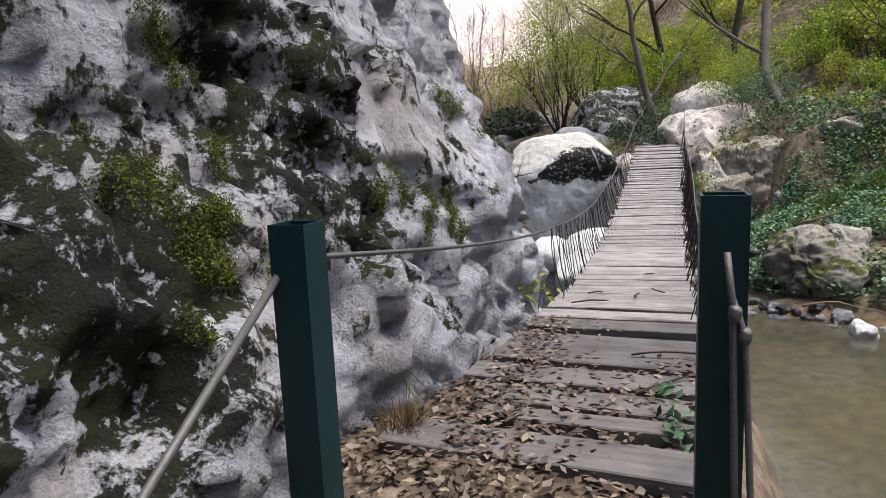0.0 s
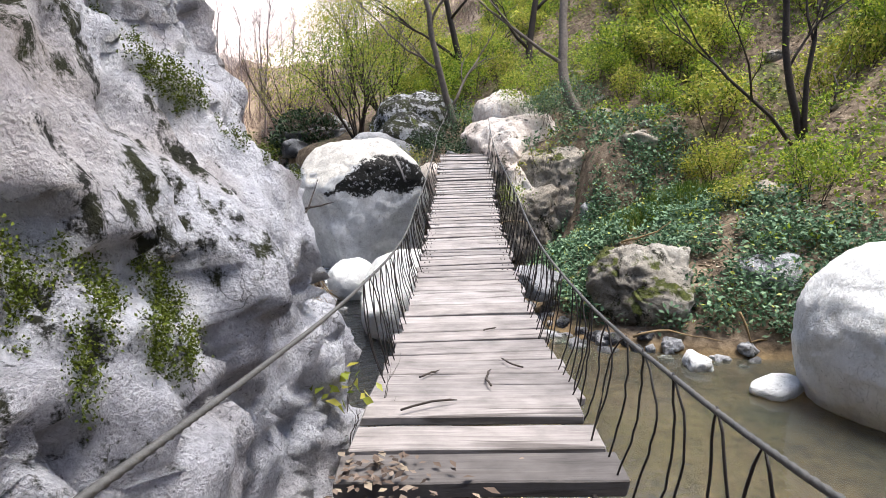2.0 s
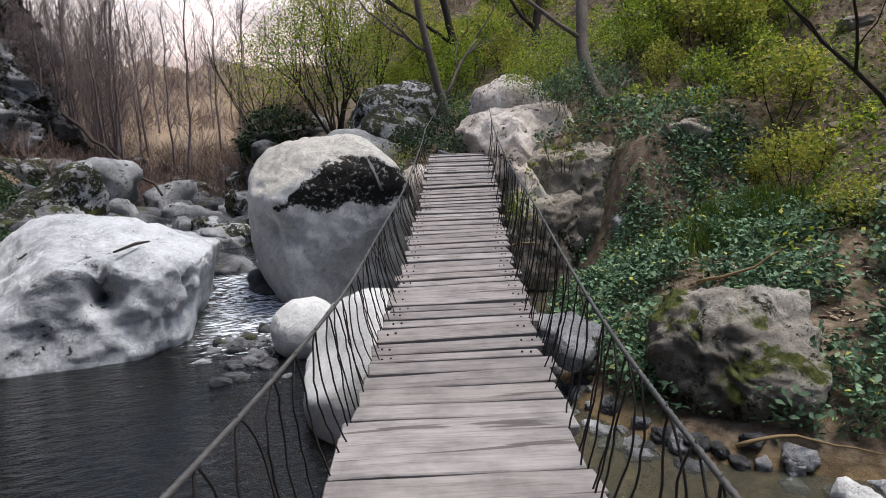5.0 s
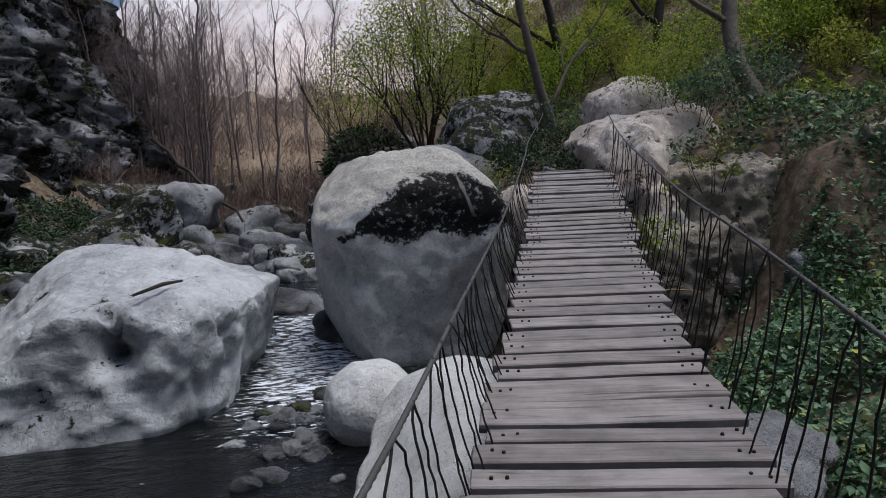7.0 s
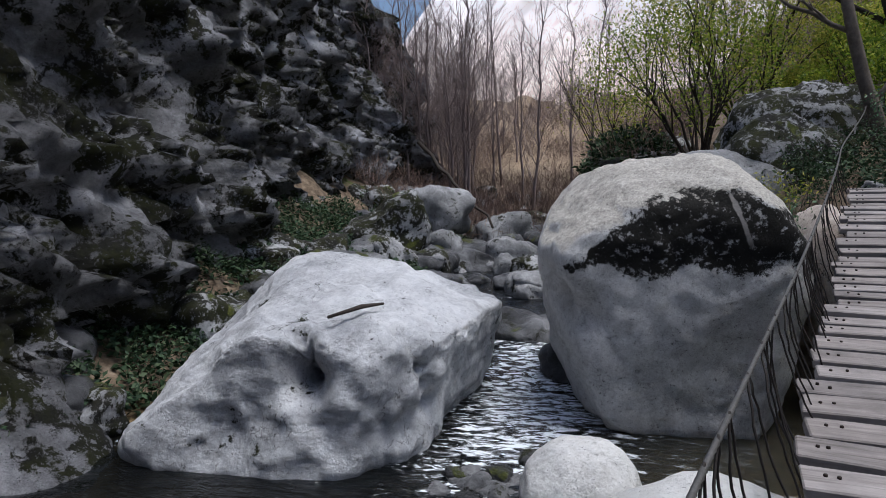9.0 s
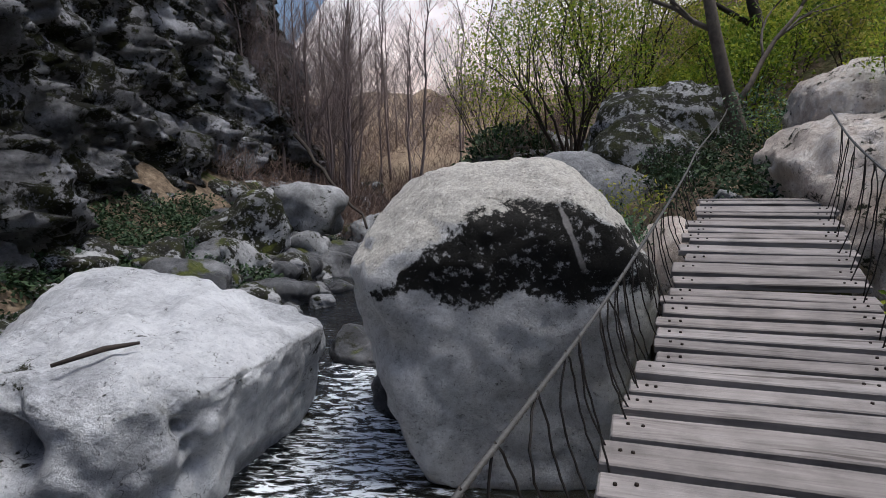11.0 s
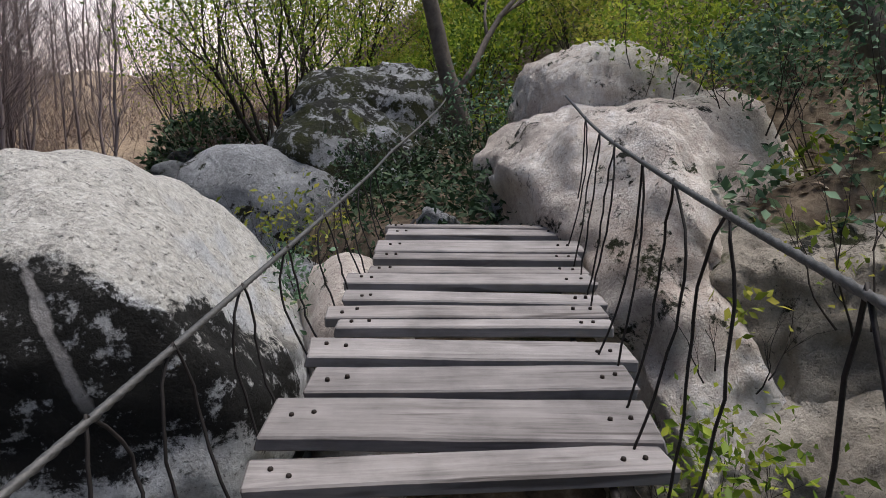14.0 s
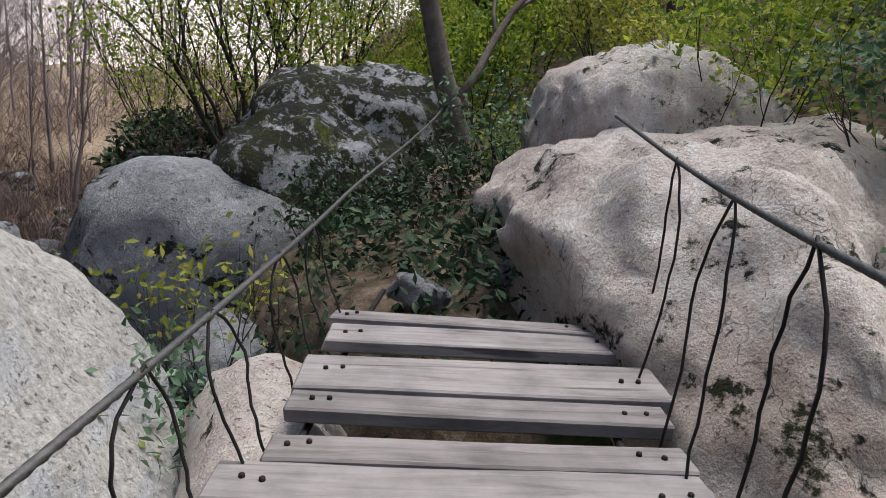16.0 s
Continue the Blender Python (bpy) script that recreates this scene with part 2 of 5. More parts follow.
def weathered_wood(name="weathered_wood", shade=1.0):
    m, nt, b = mat(name, 0.8)
    tc = nt.nodes.new("ShaderNodeTexCoord").outputs["Object"]
    mp = nt.nodes.new("ShaderNodeMapping")
    mp.inputs["Scale"].default_value = (2.2, 30.0, 20.0)
    oi = nt.nodes.new("ShaderNodeObjectInfo")
    cx = nt.nodes.new("ShaderNodeCombineXYZ")
    shift = nt.nodes.new("ShaderNodeMath")
    shift.operation = "MULTIPLY"
    shift.inputs[1].default_value = 37.0
    nt.links.new(oi.outputs["Random"], shift.inputs[0])
    nt.links.new(shift.outputs[0], cx.inputs[0])
    nt.links.new(shift.outputs[0], cx.inputs[1])
    nt.links.new(cx.outputs[0], mp.inputs["Location"])
    nt.links.new(tc, mp.inputs["Vector"])
    g = noise_tex(nt, mp.outputs[0], 1.0, 8, 0.65, 0.8)
    blot = noise_tex(nt, coords(nt), 5.0, 5, 0.6)
    c = ramp(nt, g, [(0.22, (0.11 * shade, 0.10 * shade, 0.095 * shade)), (0.45, (0.245 * shade, 0.228 * shade, 0.222 * shade)), (0.8, (0.36 * shade, 0.338 * shade, 0.33 * shade))])
    c = mix(nt, 0.5, c, ramp(nt, blot, [(0.3, grey(0.18)), (0.55, grey(0.52)), (0.75, grey(0.68))]), "OVERLAY")
    tone = ramp(nt, oi.outputs["Random"], [(0.0, (0.40, 0.38, 0.37)), (0.5, (0.5, 0.47, 0.45)), (1.0, (0.62, 0.60, 0.59))])
    c = mix(nt, 0.8, c, tone, "OVERLAY")
    crk = step_mask(nt, noise_tex(nt, mp.outputs[0], 0.35, 2, 0.4, 1.5), 0.36, 0.31)
    c = mix(nt, calc(nt, "MULTIPLY", crk, 0.7), c, (0.05, 0.04, 0.035))
    nt.links.new(c, b.inputs["Base Color"])
    bump(nt, b, g, 0.6, 0.006)
    return m


def plain(name, col, rough=0.7, metal=0.0, var=0.35, scale=20.0, relief=0.004):
    m, nt, b = mat(name, rough)
    b.inputs["Metallic"].default_value = metal
    p = coords(nt)
    n = noise_tex(nt, p, scale, 6, 0.65)
    big = noise_tex(nt, p, scale * 0.12, 4, 0.6)
    c = mix(nt, n, tuple(v * (1 - var) for v in col), tuple(min(1, v * (1 + var)) for v in col))
    c = mix(nt, 0.4, c, ramp(nt, big, [(0.35, grey(0.35)), (0.65, grey(0.65))]), "OVERLAY")
    nt.links.new(c, b.inputs["Base Color"])
    bump(nt, b, n, 0.4, relief)
    return m


def leafy(name, stops, rough=0.55, trans=0.35):
    """Leaves, each with a tone of its own, that let some light through."""
    m, nt, b = mat(name, rough)
    g = nt.nodes.new("ShaderNodeNewGeometry")
    c = ramp(nt, g.outputs["Random Per Island"], stops)
    c = mix(nt, 0.5, c, ramp(nt, noise_tex(nt, g.outputs["Position"], 0.9, 3), [(0.3, grey(0.32)), (0.7, grey(0.68))]), "OVERLAY")
    nt.links.new(c, b.inputs["Base Color"])
    t = nt.nodes.new("ShaderNodeBsdfTranslucent")
    nt.links.new(c, t.inputs["Color"])
    s = node(nt, "ShaderNodeMixShader", Fac=trans)
    out = nt.nodes["Material Output"]
    nt.links.new(b.outputs[0], s.inputs[1])
    nt.links.new(t.outputs[0], s.inputs[2])
    nt.links.new(s.outputs[0], out.inputs["Surface"])
    return m


M_WOOD = weathered_wood(shade=0.94)
M_DAMP = weathered_wood("damp_wood", 0.42)
M_CABLE = plain("steel_cable", (0.12, 0.115, 0.11), 0.55, 0.5, 0.5, 120)
M_WIRE = plain("rusted_wire", (0.035, 0.03, 0.028), 0.6, 0.4, 0.5, 90)
M_BOLT = plain("rusted_bolt", (0.03, 0.022, 0.018), 0.6, 0.5, 0.5, 90)
M_POST = plain("dark_green_paint", (0.008, 0.030, 0.033), 0.42, 0.0, 0.3, 25, 0.002)
M_BARK = plain("bark", (0.15, 0.125, 0.105), 0.9, 0, 0.75, 14, 0.04)
M_BARKD = plain("dark_bark", (0.05, 0.04, 0.034), 0.9, 0, 0.6, 26, 0.02)
# pale grey-pink bark: distance haze mixed into the base colour
M_HAZED_TWIG = plain("haze_paled_twigs", (0.24, 0.19, 0.18), 0.9, 0, 0.4, 3, 0.01)
M_IVY = leafy("ivy_leaves", [(0.0, (0.034, 0.068, 0.036)), (0.5, (0.105, 0.185, 0.10)), (0.93, (0.23, 0.34, 0.20)), (1.0, (0.40, 0.38, 0.05))], 0.62, 0.2)
M_DARKIVY = leafy("dark_ivy_leaves", [(0.0, (0.012, 0.028, 0.012)), (0.6, (0.04, 0.075, 0.035)), (1.0, (0.09, 0.12, 0.06))], 0.65, 0.15)
M_GREEN = leafy("green_leaves", [(0.0, (0.06, 0.12, 0.015)), (0.6, (0.24, 0.33, 0.035)), (1.0, (0.46, 0.48, 0.06))], 0.5, 0.45)
M_YELLOW = leafy("autumn_leaves", [(0.0, (0.14, 0.20, 0.02)), (0.5, (0.33, 0.355, 0.06)), (1.0, (0.52, 0.46, 0.09))], 0.5, 0.5)
M_LITTER = leafy("fallen_leaves", [(0.0, (0.035, 0.025, 0.02)), (0.5, (0.10, 0.07, 0.052)), (0.9, (0.21, 0.165, 0.13)), (1.0, (0.27, 0.22, 0.15))], 0.8, 0.1)
M_SLOPELEAF = leafy("slope_fallen_leaves", [(0.0, (0.10, 0.07, 0.045)), (0.5, (0.30, 0.22, 0.15)), (1.0, (0.55, 0.46, 0.34))], 0.8, 0.1)
M_GRASS = leafy("grass_blades", [(0.0, (0.04, 0.09, 0.012)), (0.6, (0.12, 0.2, 0.03)), (1.0, (0.26, 0.27, 0.08))], 0.6, 0.3)
M_DRY = leafy("dry_grass", [(0.0, (0.14, 0.09, 0.045)), (0.6, (0.30, 0.21, 0.11)), (1.0, (0.45, 0.34, 0.18))], 0.8, 0.25)
M_BRUSH = leafy("bare_brushwood", [(0.0, (0.11, 0.075, 0.065)), (0.6, (0.22, 0.155, 0.135)), (1.0, (0.34, 0.25, 0.19))], 0.9, 0.1)
M_MOSS = leafy("moss_tufts", [(0.0, (0.035, 0.048, 0.006)), (0.6, (0.075, 0.098, 0.011)), (1.0, (0.13, 0.15, 0.02))], 0.9, 0.15)


def ground_material():
    m, nt, b = mat("leafy_soil", 0.95)
    p = coords(nt)
    n = noise_tex(nt, p, 6.0, 9, 0.7)
    big = noise_tex(nt, p, 0.7, 6, 0.6)
    c = ramp(nt, n, [(0.3, (0.04, 0.03, 0.021)), (0.5, (0.15, 0.11, 0.075)), (0.7, (0.32, 0.25, 0.18))])
    g = ramp(nt, n, [(0.3, (0.025, 0.035, 0.010)), (0.7, (0.12, 0.15, 0.04))])
    c = mix(nt, step_mask(nt, big, 0.56, 0.68), c, g)
    s = nt.nodes.new("ShaderNodeSeparateXYZ")
    nt.links.new(p, s.inputs[0])
    dry = ramp(nt, n, [(0.3, (0.17, 0.12, 0.08)), (0.7, (0.46, 0.35, 0.24))])
    c = mix(nt, step_mask(nt, calc(nt, "ADD", calc(nt, "MULTIPLY", s.outputs["Y"], 0.02), calc(nt, "MULTIPLY", big, 0.2)), 0.90, 1.0), c, dry)
    bed = ramp(nt, n, [(0.3, (0.06, 0.042, 0.024)), (0.7, (0.26, 0.18, 0.09))])
    c = mix(nt, step_mask(nt, s.outputs["Z"], -0.95, -1.1), c, bed)
    nt.links.new(c, b.inputs["Base Color"])
    bump(nt, b, n, 0.8, 0.05)
    return m


def water_material():
    m, nt, b = mat("stream_water", 0.04)
    p = coords(nt)
    s = nt.nodes.new("ShaderNodeSeparateXYZ")
    nt.links.new(p, s.inputs[0])
    mp = nt.nodes.new("ShaderNodeMapping")
    mp.inputs["Scale"].default_value = (0.55, 1.4, 1.0)
    nt.links.new(p, mp.inputs["Vector"])
    r1 = noise_tex(nt, mp.outputs[0], 7.0, 4, 0.6, 0.5)
    # the run below the cascade is broken, the pool beside the bridge calm
    rough_run = calc(nt, "MULTIPLY", step_mask(nt, s.outputs["Y"], 4.5, 9.0), step_mask(nt, s.outputs["X"], 3.8, 2.2))
    # the run's tint is darkened to black out its bed
    nt.links.new(mix(nt, rough_run, (0.55, 0.56, 0.46), (0.06, 0.07, 0.075)), b.inputs["Base Color"])
    b.inputs["IOR"].default_value = 1.33
    b.inputs["Specular IOR Level"].default_value = 0.5
    b.inputs["Transmission Weight"].default_value = 0.94
    bp = node(nt, "ShaderNodeBump", Distance=0.06)
    st = nt.nodes.new("ShaderNodeMapRange")
    st.inputs["To Min"].default_value, st.inputs["To Max"].default_value = 0.07, 0.75
    nt.links.new(rough_run, st.inputs["Value"])
    nt.links.new(st.outputs["Result"], bp.inputs["Strength"])
    nt.links.new(r1, bp.inputs["Height"])
    nt.links.new(bp.outputs["Normal"], b.inputs["Normal"])
    fb = node(nt, "ShaderNodeBsdfPrincipled", Roughness=0.6)
    fb.inputs["Base Color"].default_value = (0.78, 0.82, 0.86, 1)
    fall = calc(nt, "MULTIPLY", step_mask(nt, s.outputs["Y"], 11.6, 13.2), step_mask(nt, s.outputs["Y"], 19.5, 16.4))
    # white streaks: foam, plus sky glints on the run painted in as white
    streak = noise_tex(nt, mp.outputs[0], 9.0, 6, 0.7, 1.0)
    far = calc(nt, "MULTIPLY", calc(nt, "MULTIPLY", step_mask(nt, s.outputs["Y"], 11.0, 13.4), step_mask(nt, s.outputs["X"], 2.8, 2.0)), 0.085)
    k = step_mask(nt, calc(nt, "ADD", calc(nt, "ADD", calc(nt, "MULTIPLY", calc(nt, "MULTIPLY", fall, step_mask(nt, s.outputs["X"], 0.5, 1.1)), 0.13), far), calc(nt, "MULTIPLY", streak, 0.9)), 0.64, 0.72)
    # the calm pool carries neither foam nor painted glints
    k = calc(nt, "MULTIPLY", k, rough_run)
    ms = nt.nodes.new("ShaderNodeMixShader")
    nt.links.new(k, ms.inputs[0])
    nt.links.new(b.outputs[0], ms.inputs[1])
    nt.links.new(fb.outputs[0], ms.inputs[2])
    nt.links.new(ms.outputs[0], nt.nodes["Material Output"].inputs["Surface"])
    return m


M_GROUND = ground_material()
M_WATER = water_material()

# ---- mesh helpers ----


def mesh_of(name, verts, faces, material, smooth=False):
    me = bpy.data.meshes.new(name)
    me.from_pydata([tuple(map(float, v)) for v in verts], [], faces)
    me.materials.append(material)
    if smooth:
        me.polygons.foreach_set("use_smooth", [True] * len(me.polygons))
    me.update()
    return me


def thing(name, label, category, group="", kind="", mesh=None, at=None):
    ob = new(name, mesh)
    if at:
        ob.matrix_world = at
    return tagged(ob, label, category, group, kind)


def put(name, mesh, parent, m=None, label="", kind=""):
    """A part of a thing."""
    ob = new(name, mesh)
    ob.parent = parent
    if m:
        ob.matrix_basis = m
    return tagged(ob, label, kind=kind)


SPHERES = {}


def unit_sphere(level):
    if level not in SPHERES:
        bm = bmesh.new()
        bmesh.ops.create_icosphere(bm, subdivisions=level, radius=1.0)
        SPHERES[level] = (np.array([v.co[:] for v in bm.verts]), [[v.index for v in f.verts] for f in bm.faces])
        bm.free()
    return SPHERES[level]


def rock_mesh(name, radii, material, seed, cuts=(), turn=0.0, box=2.6, level=5, lump=0.16, rugged=0.04, tilt=(0, 0), dents=(), planes=(), soft=0.05):
    """A boulder: a squarish ball, worn flat along cut planes (normal, reach) and planes (normal, point), lumpy at two scales."""
    v, f = unit_sphere(level)
    p = v / (np.sum(np.abs(v) ** box, axis=1) ** (1 / box))[:, None]
    rng = np.random.RandomState(seed)
    for nx, ny, nz, reach in cuts:
        n = np.array((nx, ny, nz), float)
        n /= np.linalg.norm(n)
        over = np.maximum(p @ n - reach, 0)
        p = p - (over * 0.94)[:, None] * n
    off = rng.uniform(-50, 50, 3)
    p = p * np.array(radii)
    size = float(np.mean(radii))
    r = np.array((Euler((radians(tilt[0]), radians(tilt[1]), radians(turn))).to_matrix()))
    p = p @ r.T
    for nx, ny, nz, px, py, pz in planes:
        n = np.array((nx, ny, nz), float)
        n /= np.linalg.norm(n)
        over = np.logaddexp(0, ((p - np.array((px, py, pz))) @ n) / soft) * soft
        p = p - over[:, None] * n
    out = np.empty_like(p)
    for i, (q, d) in enumerate(zip(p, v @ r.T)):
        a = Vector(q / size * 1.1 + off)
        k = noise.fractal(a, 1.0, 2.0, 3) * lump * size
        k += (abs(noise.noise(a * 2.7)) - 0.25) * -lump * 0.35 * size
        k += noise.fractal(a * 6.0, 0.9, 2.1, 4) * rugged * size
        k += (abs(noise.noise(a * 4.3 + Vector((2, 5, 8)))) - 0.2) * rugged * 0.9 * size
        crack = abs(noise.noise(Vector((a.x * 1.5, a.y * 1.5, a.z * 0.8)) + Vector((7, 3, 1))))
        k -= rugged * 0.8 * size * max(0.0, 1 - crack / 0.05)
        for dx, dy, dz, rad, deep in dents:
            e = Vector((q[0] - dx, q[1] - dy, q[2] - dz))
            if e.length_squared < 0.5:
                k -= deep * math.exp(-(e.length_squared - e.dot(Vector(d)) ** 2) / rad ** 2)
        out[i] = q + d * k
    return mesh_of(name, out, f, material, True)


def rock(name, at, radii, material, seed, label, category="boulder", group="", planes=(), **kw):
    kw["planes"] = [(a, b, c, x - at[0], y - at[1], z - at[2]) for a, b, c, x, y, z in planes]
    return thing(name, label, category, group, mesh=rock_mesh(name, radii, material, seed, **kw), at=pose(*at))


def tube_data(points, radii, sides=6, base=0):
    """Vertices and faces of a tube along points."""
    pts = [Vector(p) for p in points]
    vs, fs = [], []
    for i, p in enumerate(pts):
        t = (pts[min(i + 1, len(pts) - 1)] - pts[max(i - 1, 0)]).normalized()
        a = t.cross(Vector((0.31, 0.17, 0.93))).normalized()
        b = t.cross(a)
        r = radii[i] if isinstance(radii, (list, tuple)) else radii
        for k in range(sides):
            w = 2 * math.pi * k / sides
            vs.append(p + a * (r * math.cos(w)) + b * (r * math.sin(w)))
    for i in range(len(pts) - 1):
        for k in range(sides):
            q, s = base + i * sides, base + (i + 1) * sides
            fs.append((q + k, q + (k + 1) % sides, s + (k + 1) % sides, s + k))
    fs.append(tuple(base + k for k in range(sides))[::-1])
    fs.append(tuple(base + (len(pts) - 1) * sides + k for k in range(sides)))
    return vs, fs


def tube(name, points, radii, material, sides=6):
    v, f = tube_data(points, radii, sides)
    return mesh_of(name, v, f, material, True)


def leaves_mesh(name, pts, size, material, seed, flat=0.4, long=1.5, spread=0.35, heads=None, wild=0.35):
    """Folded leaves at the points; flat: how far they lie level; heads: a direction of growth for blades."""
    rng = np.random.RandomState(seed)
    pts = np.asarray(pts, float)
    n = len(pts)
    nor = rng.normal(size=(n, 3)) * (1 - flat) + np.array((0, 0, flat * 1.6))
    nor /= np.linalg.norm(nor, axis=1)[:, None]
    ax = rng.normal(size=(n, 3)) if heads is None else rng.normal(size=(n, 3)) * wild + np.asarray(heads)
    if heads is None:
        ax -= np.sum(ax * nor, axis=1)[:, None] * nor
    ax /= np.linalg.norm(ax, axis=1)[:, None]
    sd = np.cross(nor, ax)
    sd /= np.linalg.norm(sd, axis=1)[:, None] + 1e-9
    s = (size * rng.uniform(0.6, 1.35, n))[:, None]
    up = np.cross(ax, sd)
    a = pts
    bq = pts + ax * s * long * 0.45 + sd * s * spread + up * s * 0.12
    c = pts + ax * s * long
    d = pts + ax * s * long * 0.45 - sd * s * spread + up * s * 0.12
    v = np.stack([a, bq, c, d], 1).reshape(-1, 3)
    me = bpy.data.meshes.new(name)
    idx = np.arange(n)[:, None] * 4
    tri = np.concatenate([idx + np.array([0, 1, 2]), idx + np.array([0, 2, 3])], 1).reshape(-1)
    me.vertices.add(len(v))
    me.vertices.foreach_set("co", v.ravel())
    me.loops.add(len(tri))
    me.loops.foreach_set("vertex_index", tri.astype(np.int32))
    me.polygons.add(len(tri) // 3)
    me.polygons.foreach_set("loop_start", np.arange(0, len(tri), 3, dtype=np.int32))
    me.materials.append(material)
    me.update(calc_edges=True)
    me.validate()
    return me


def lerp(x, table):
    return float(np.interp(x, [a for a, _ in table], [b for _, b in table]))


def smooth(x, a, b):
    t = min(1.0, max(0.0, (x - a) / (b - a)))
    return t * t * (3 - 2 * t)


# ---- plan: the bridge runs from A along D; N points to its right ----
AX, AY = -0.017, 0.0
D, N = Vector((0.322, 0.947, 0)), Vector((0.947, -0.322, 0))
DECK = [(1.5, 0.24), (3.3, 0.25), (4.0, 0.22), (4.7, 0.18), (5.4, 0.10), (6.0, 0.07), (7.4, 0.06), (8.7, 0.07), (9.5, 0.12), (10.4, 0.19),
        (11.4, 0.30), (12.8, 0.47), (13.4, 0.57), (14.1, 0.72), (15.2, 0.95), (16.4, 1.16), (17.5, 1.25)]
CABLE_L = [(1.26, 1.14), (2.8, 0.92), (4.4, 0.74), (5.2, 0.69), (6.2, 0.62), (7.4, 0.58), (8.5, 0.57), (9.4, 0.63), (10.6, 0.69), (11.6, 0.76),
           (12.6, 0.86), (13.4, 0.99), (14.5, 1.17), (15.5, 1.33), (16.7, 1.52), (18.0, 1.78), (20.4, 2.42)]
CABLE_R = [(1.35, 1.16), (2.8, 0.84), (4.5, 0.64), (6.0, 0.61), (7.0, 0.61), (8.0, 0.66), (9.0, 0.75), (10.2, 0.89), (11.3, 0.99), (13.1, 1.27),
           (14.3, 1.44), (15.9, 1.70), (17.4, 2.05)]


def on_bridge(s, off, z):
    return Vector((AX, AY, 0)) + D * s + N * off + Vector((0, 0, z))


def level_of_water(y):
    return lerp(y, [(-20, -1.12), (15.6, -1.12), (16.5, -0.95), (20, -0.85), (26, -0.7), (32, -0.3), (45, 0.9), (60, 2.2)])


SHORE_R = [(-20, 16), (2, 15), (5.0, 11.5), (6.6, 7.6), (7.5, 5.9), (8.5, 4.6), (9.5, 4.3), (12, 4.8), (13, 6.3), (14.3, 6.5), (15.2, 5.0), (16.5, 4.1), (18, 3.6), (20, 2.9), (25, 1.5), (32, 1.0), (60, 0.5)]
SHORE_L = [(-20, -0.6), (5, 0.4), (7, -0.8), (9, -2.4), (14, -2.3), (17, -1.1), (22, -1.1), (32, -1.5), (60, -2.5)]
BANK_R = [(0, -0.06), (0.3, 0.14), (1.9, 0.88), (4, 1.6), (5.5, 2.5), (12, 7.2), (25, 18), (60, 40), (200, 70)]
BANK_UP = [(0, -0.06), (0.5, 0.6), (1.1, 2.3), (1.8, 2.75), (3, 3.0), (4.5, 3.6), (8, 5.9), (20, 14), (60, 40), (200, 70)]
BANK_PATH = [(0, -0.06), (0.5, 0.6), (1.0, 1.95), (1.8, 2.2), (3, 2.5), (4.5, 3.3), (8, 5.7), (20, 14), (60, 40), (200, 70)]
BANK_L = [(0, -0.06), (0.5, 0.2), (2, 0.75), (3, 1.2), (6, 4), (14, 14), (60, 45), (200, 70)]


def ground_height(x, y):
    w = level_of_water(y)
    xr, xl = lerp(y, SHORE_R), lerp(y, SHORE_L)
    n = noise.fractal(Vector((x * 0.9, y * 0.9, 3.1)), 1.0, 2.0, 4)
    n2 = noise.fractal(Vector((x * 0.16, y * 0.16, 7.7)), 1.0, 2.0, 3)
    if x > xr:
        d = x - xr
        e, f = smooth(y, 12.2, 13.5), smooth(y, 14.7, 15.7)
        z = w + lerp(d, BANK_R) * (1 - e) + (lerp(d, BANK_UP) * (1 - f) + lerp(d, BANK_PATH) * f) * e + n * min(0.22, 0.05 + d * 0.05) + n2 * min(1.5, d * 0.06)
    elif x < xl:
        d = xl - x
        z = w + lerp(d, BANK_L) * (1 - 0.8 * smooth(y, 30, 40)) + n * min(0.2, 0.05 + d * 0.05)
    else:
        inner = min(x - xl, xr - x)
        z = w - 0.06 - 0.5 * smooth(inner, 0, 1.2) + n * 0.07
    if y > 28:
        z = max(z, lerp(y, [(30, -1.0), (38, 0.9), (46, 3.0), (55, 5.5), (90, 10), (300, 45)]) + n * 0.3 + n2 * 3.0 * smooth(y, 42, 60))
    # the shelf of earth at the foot of the rock, where the bridge begins
    s = (x - AX) * D.x + (y - AY) * D.y
    off = (x - AX) * N.x + (y - AY) * N.y
    k = (1 - smooth(s, 3.3, 4.7)) * (1 - smooth(off, 0.55, 1.5))
    return z * (1 - k) + (0.17 + n * 0.05) * k

# ---- ground, water, sky edge ----


def axis_steps(lo, hi, near_lo, near_hi, fine, grow=1.25):
    xs = list(np.arange(near_lo, near_hi + 1e-6, fine))
    d, x = fine, near_lo
    while x > lo:
        d *= grow
        x -= d
        xs.insert(0, x)
    d, x = fine, xs[-1]
    while x < hi:
        d *= grow
        x += d
        xs.append(x)
    return xs


def grid_faces(nu, nv):
    return [(i * nv + j, (i + 1) * nv + j, (i + 1) * nv + j + 1, i * nv + j + 1) for i in range(nu - 1) for j in range(nv - 1)]


GX, GY = axis_steps(-400, 400, -6, 14, 0.16), axis_steps(-300, 700, -2, 26, 0.16)
g_verts = [(x, y, ground_height(x, y)) for x in GX for y in GY]
thing("ground", "leaf-strewn earth banks and stony stream bed", "ground", kind="structure", mesh=mesh_of("ground", g_verts, grid_faces(len(GX), len(GY)), M_GROUND, True))

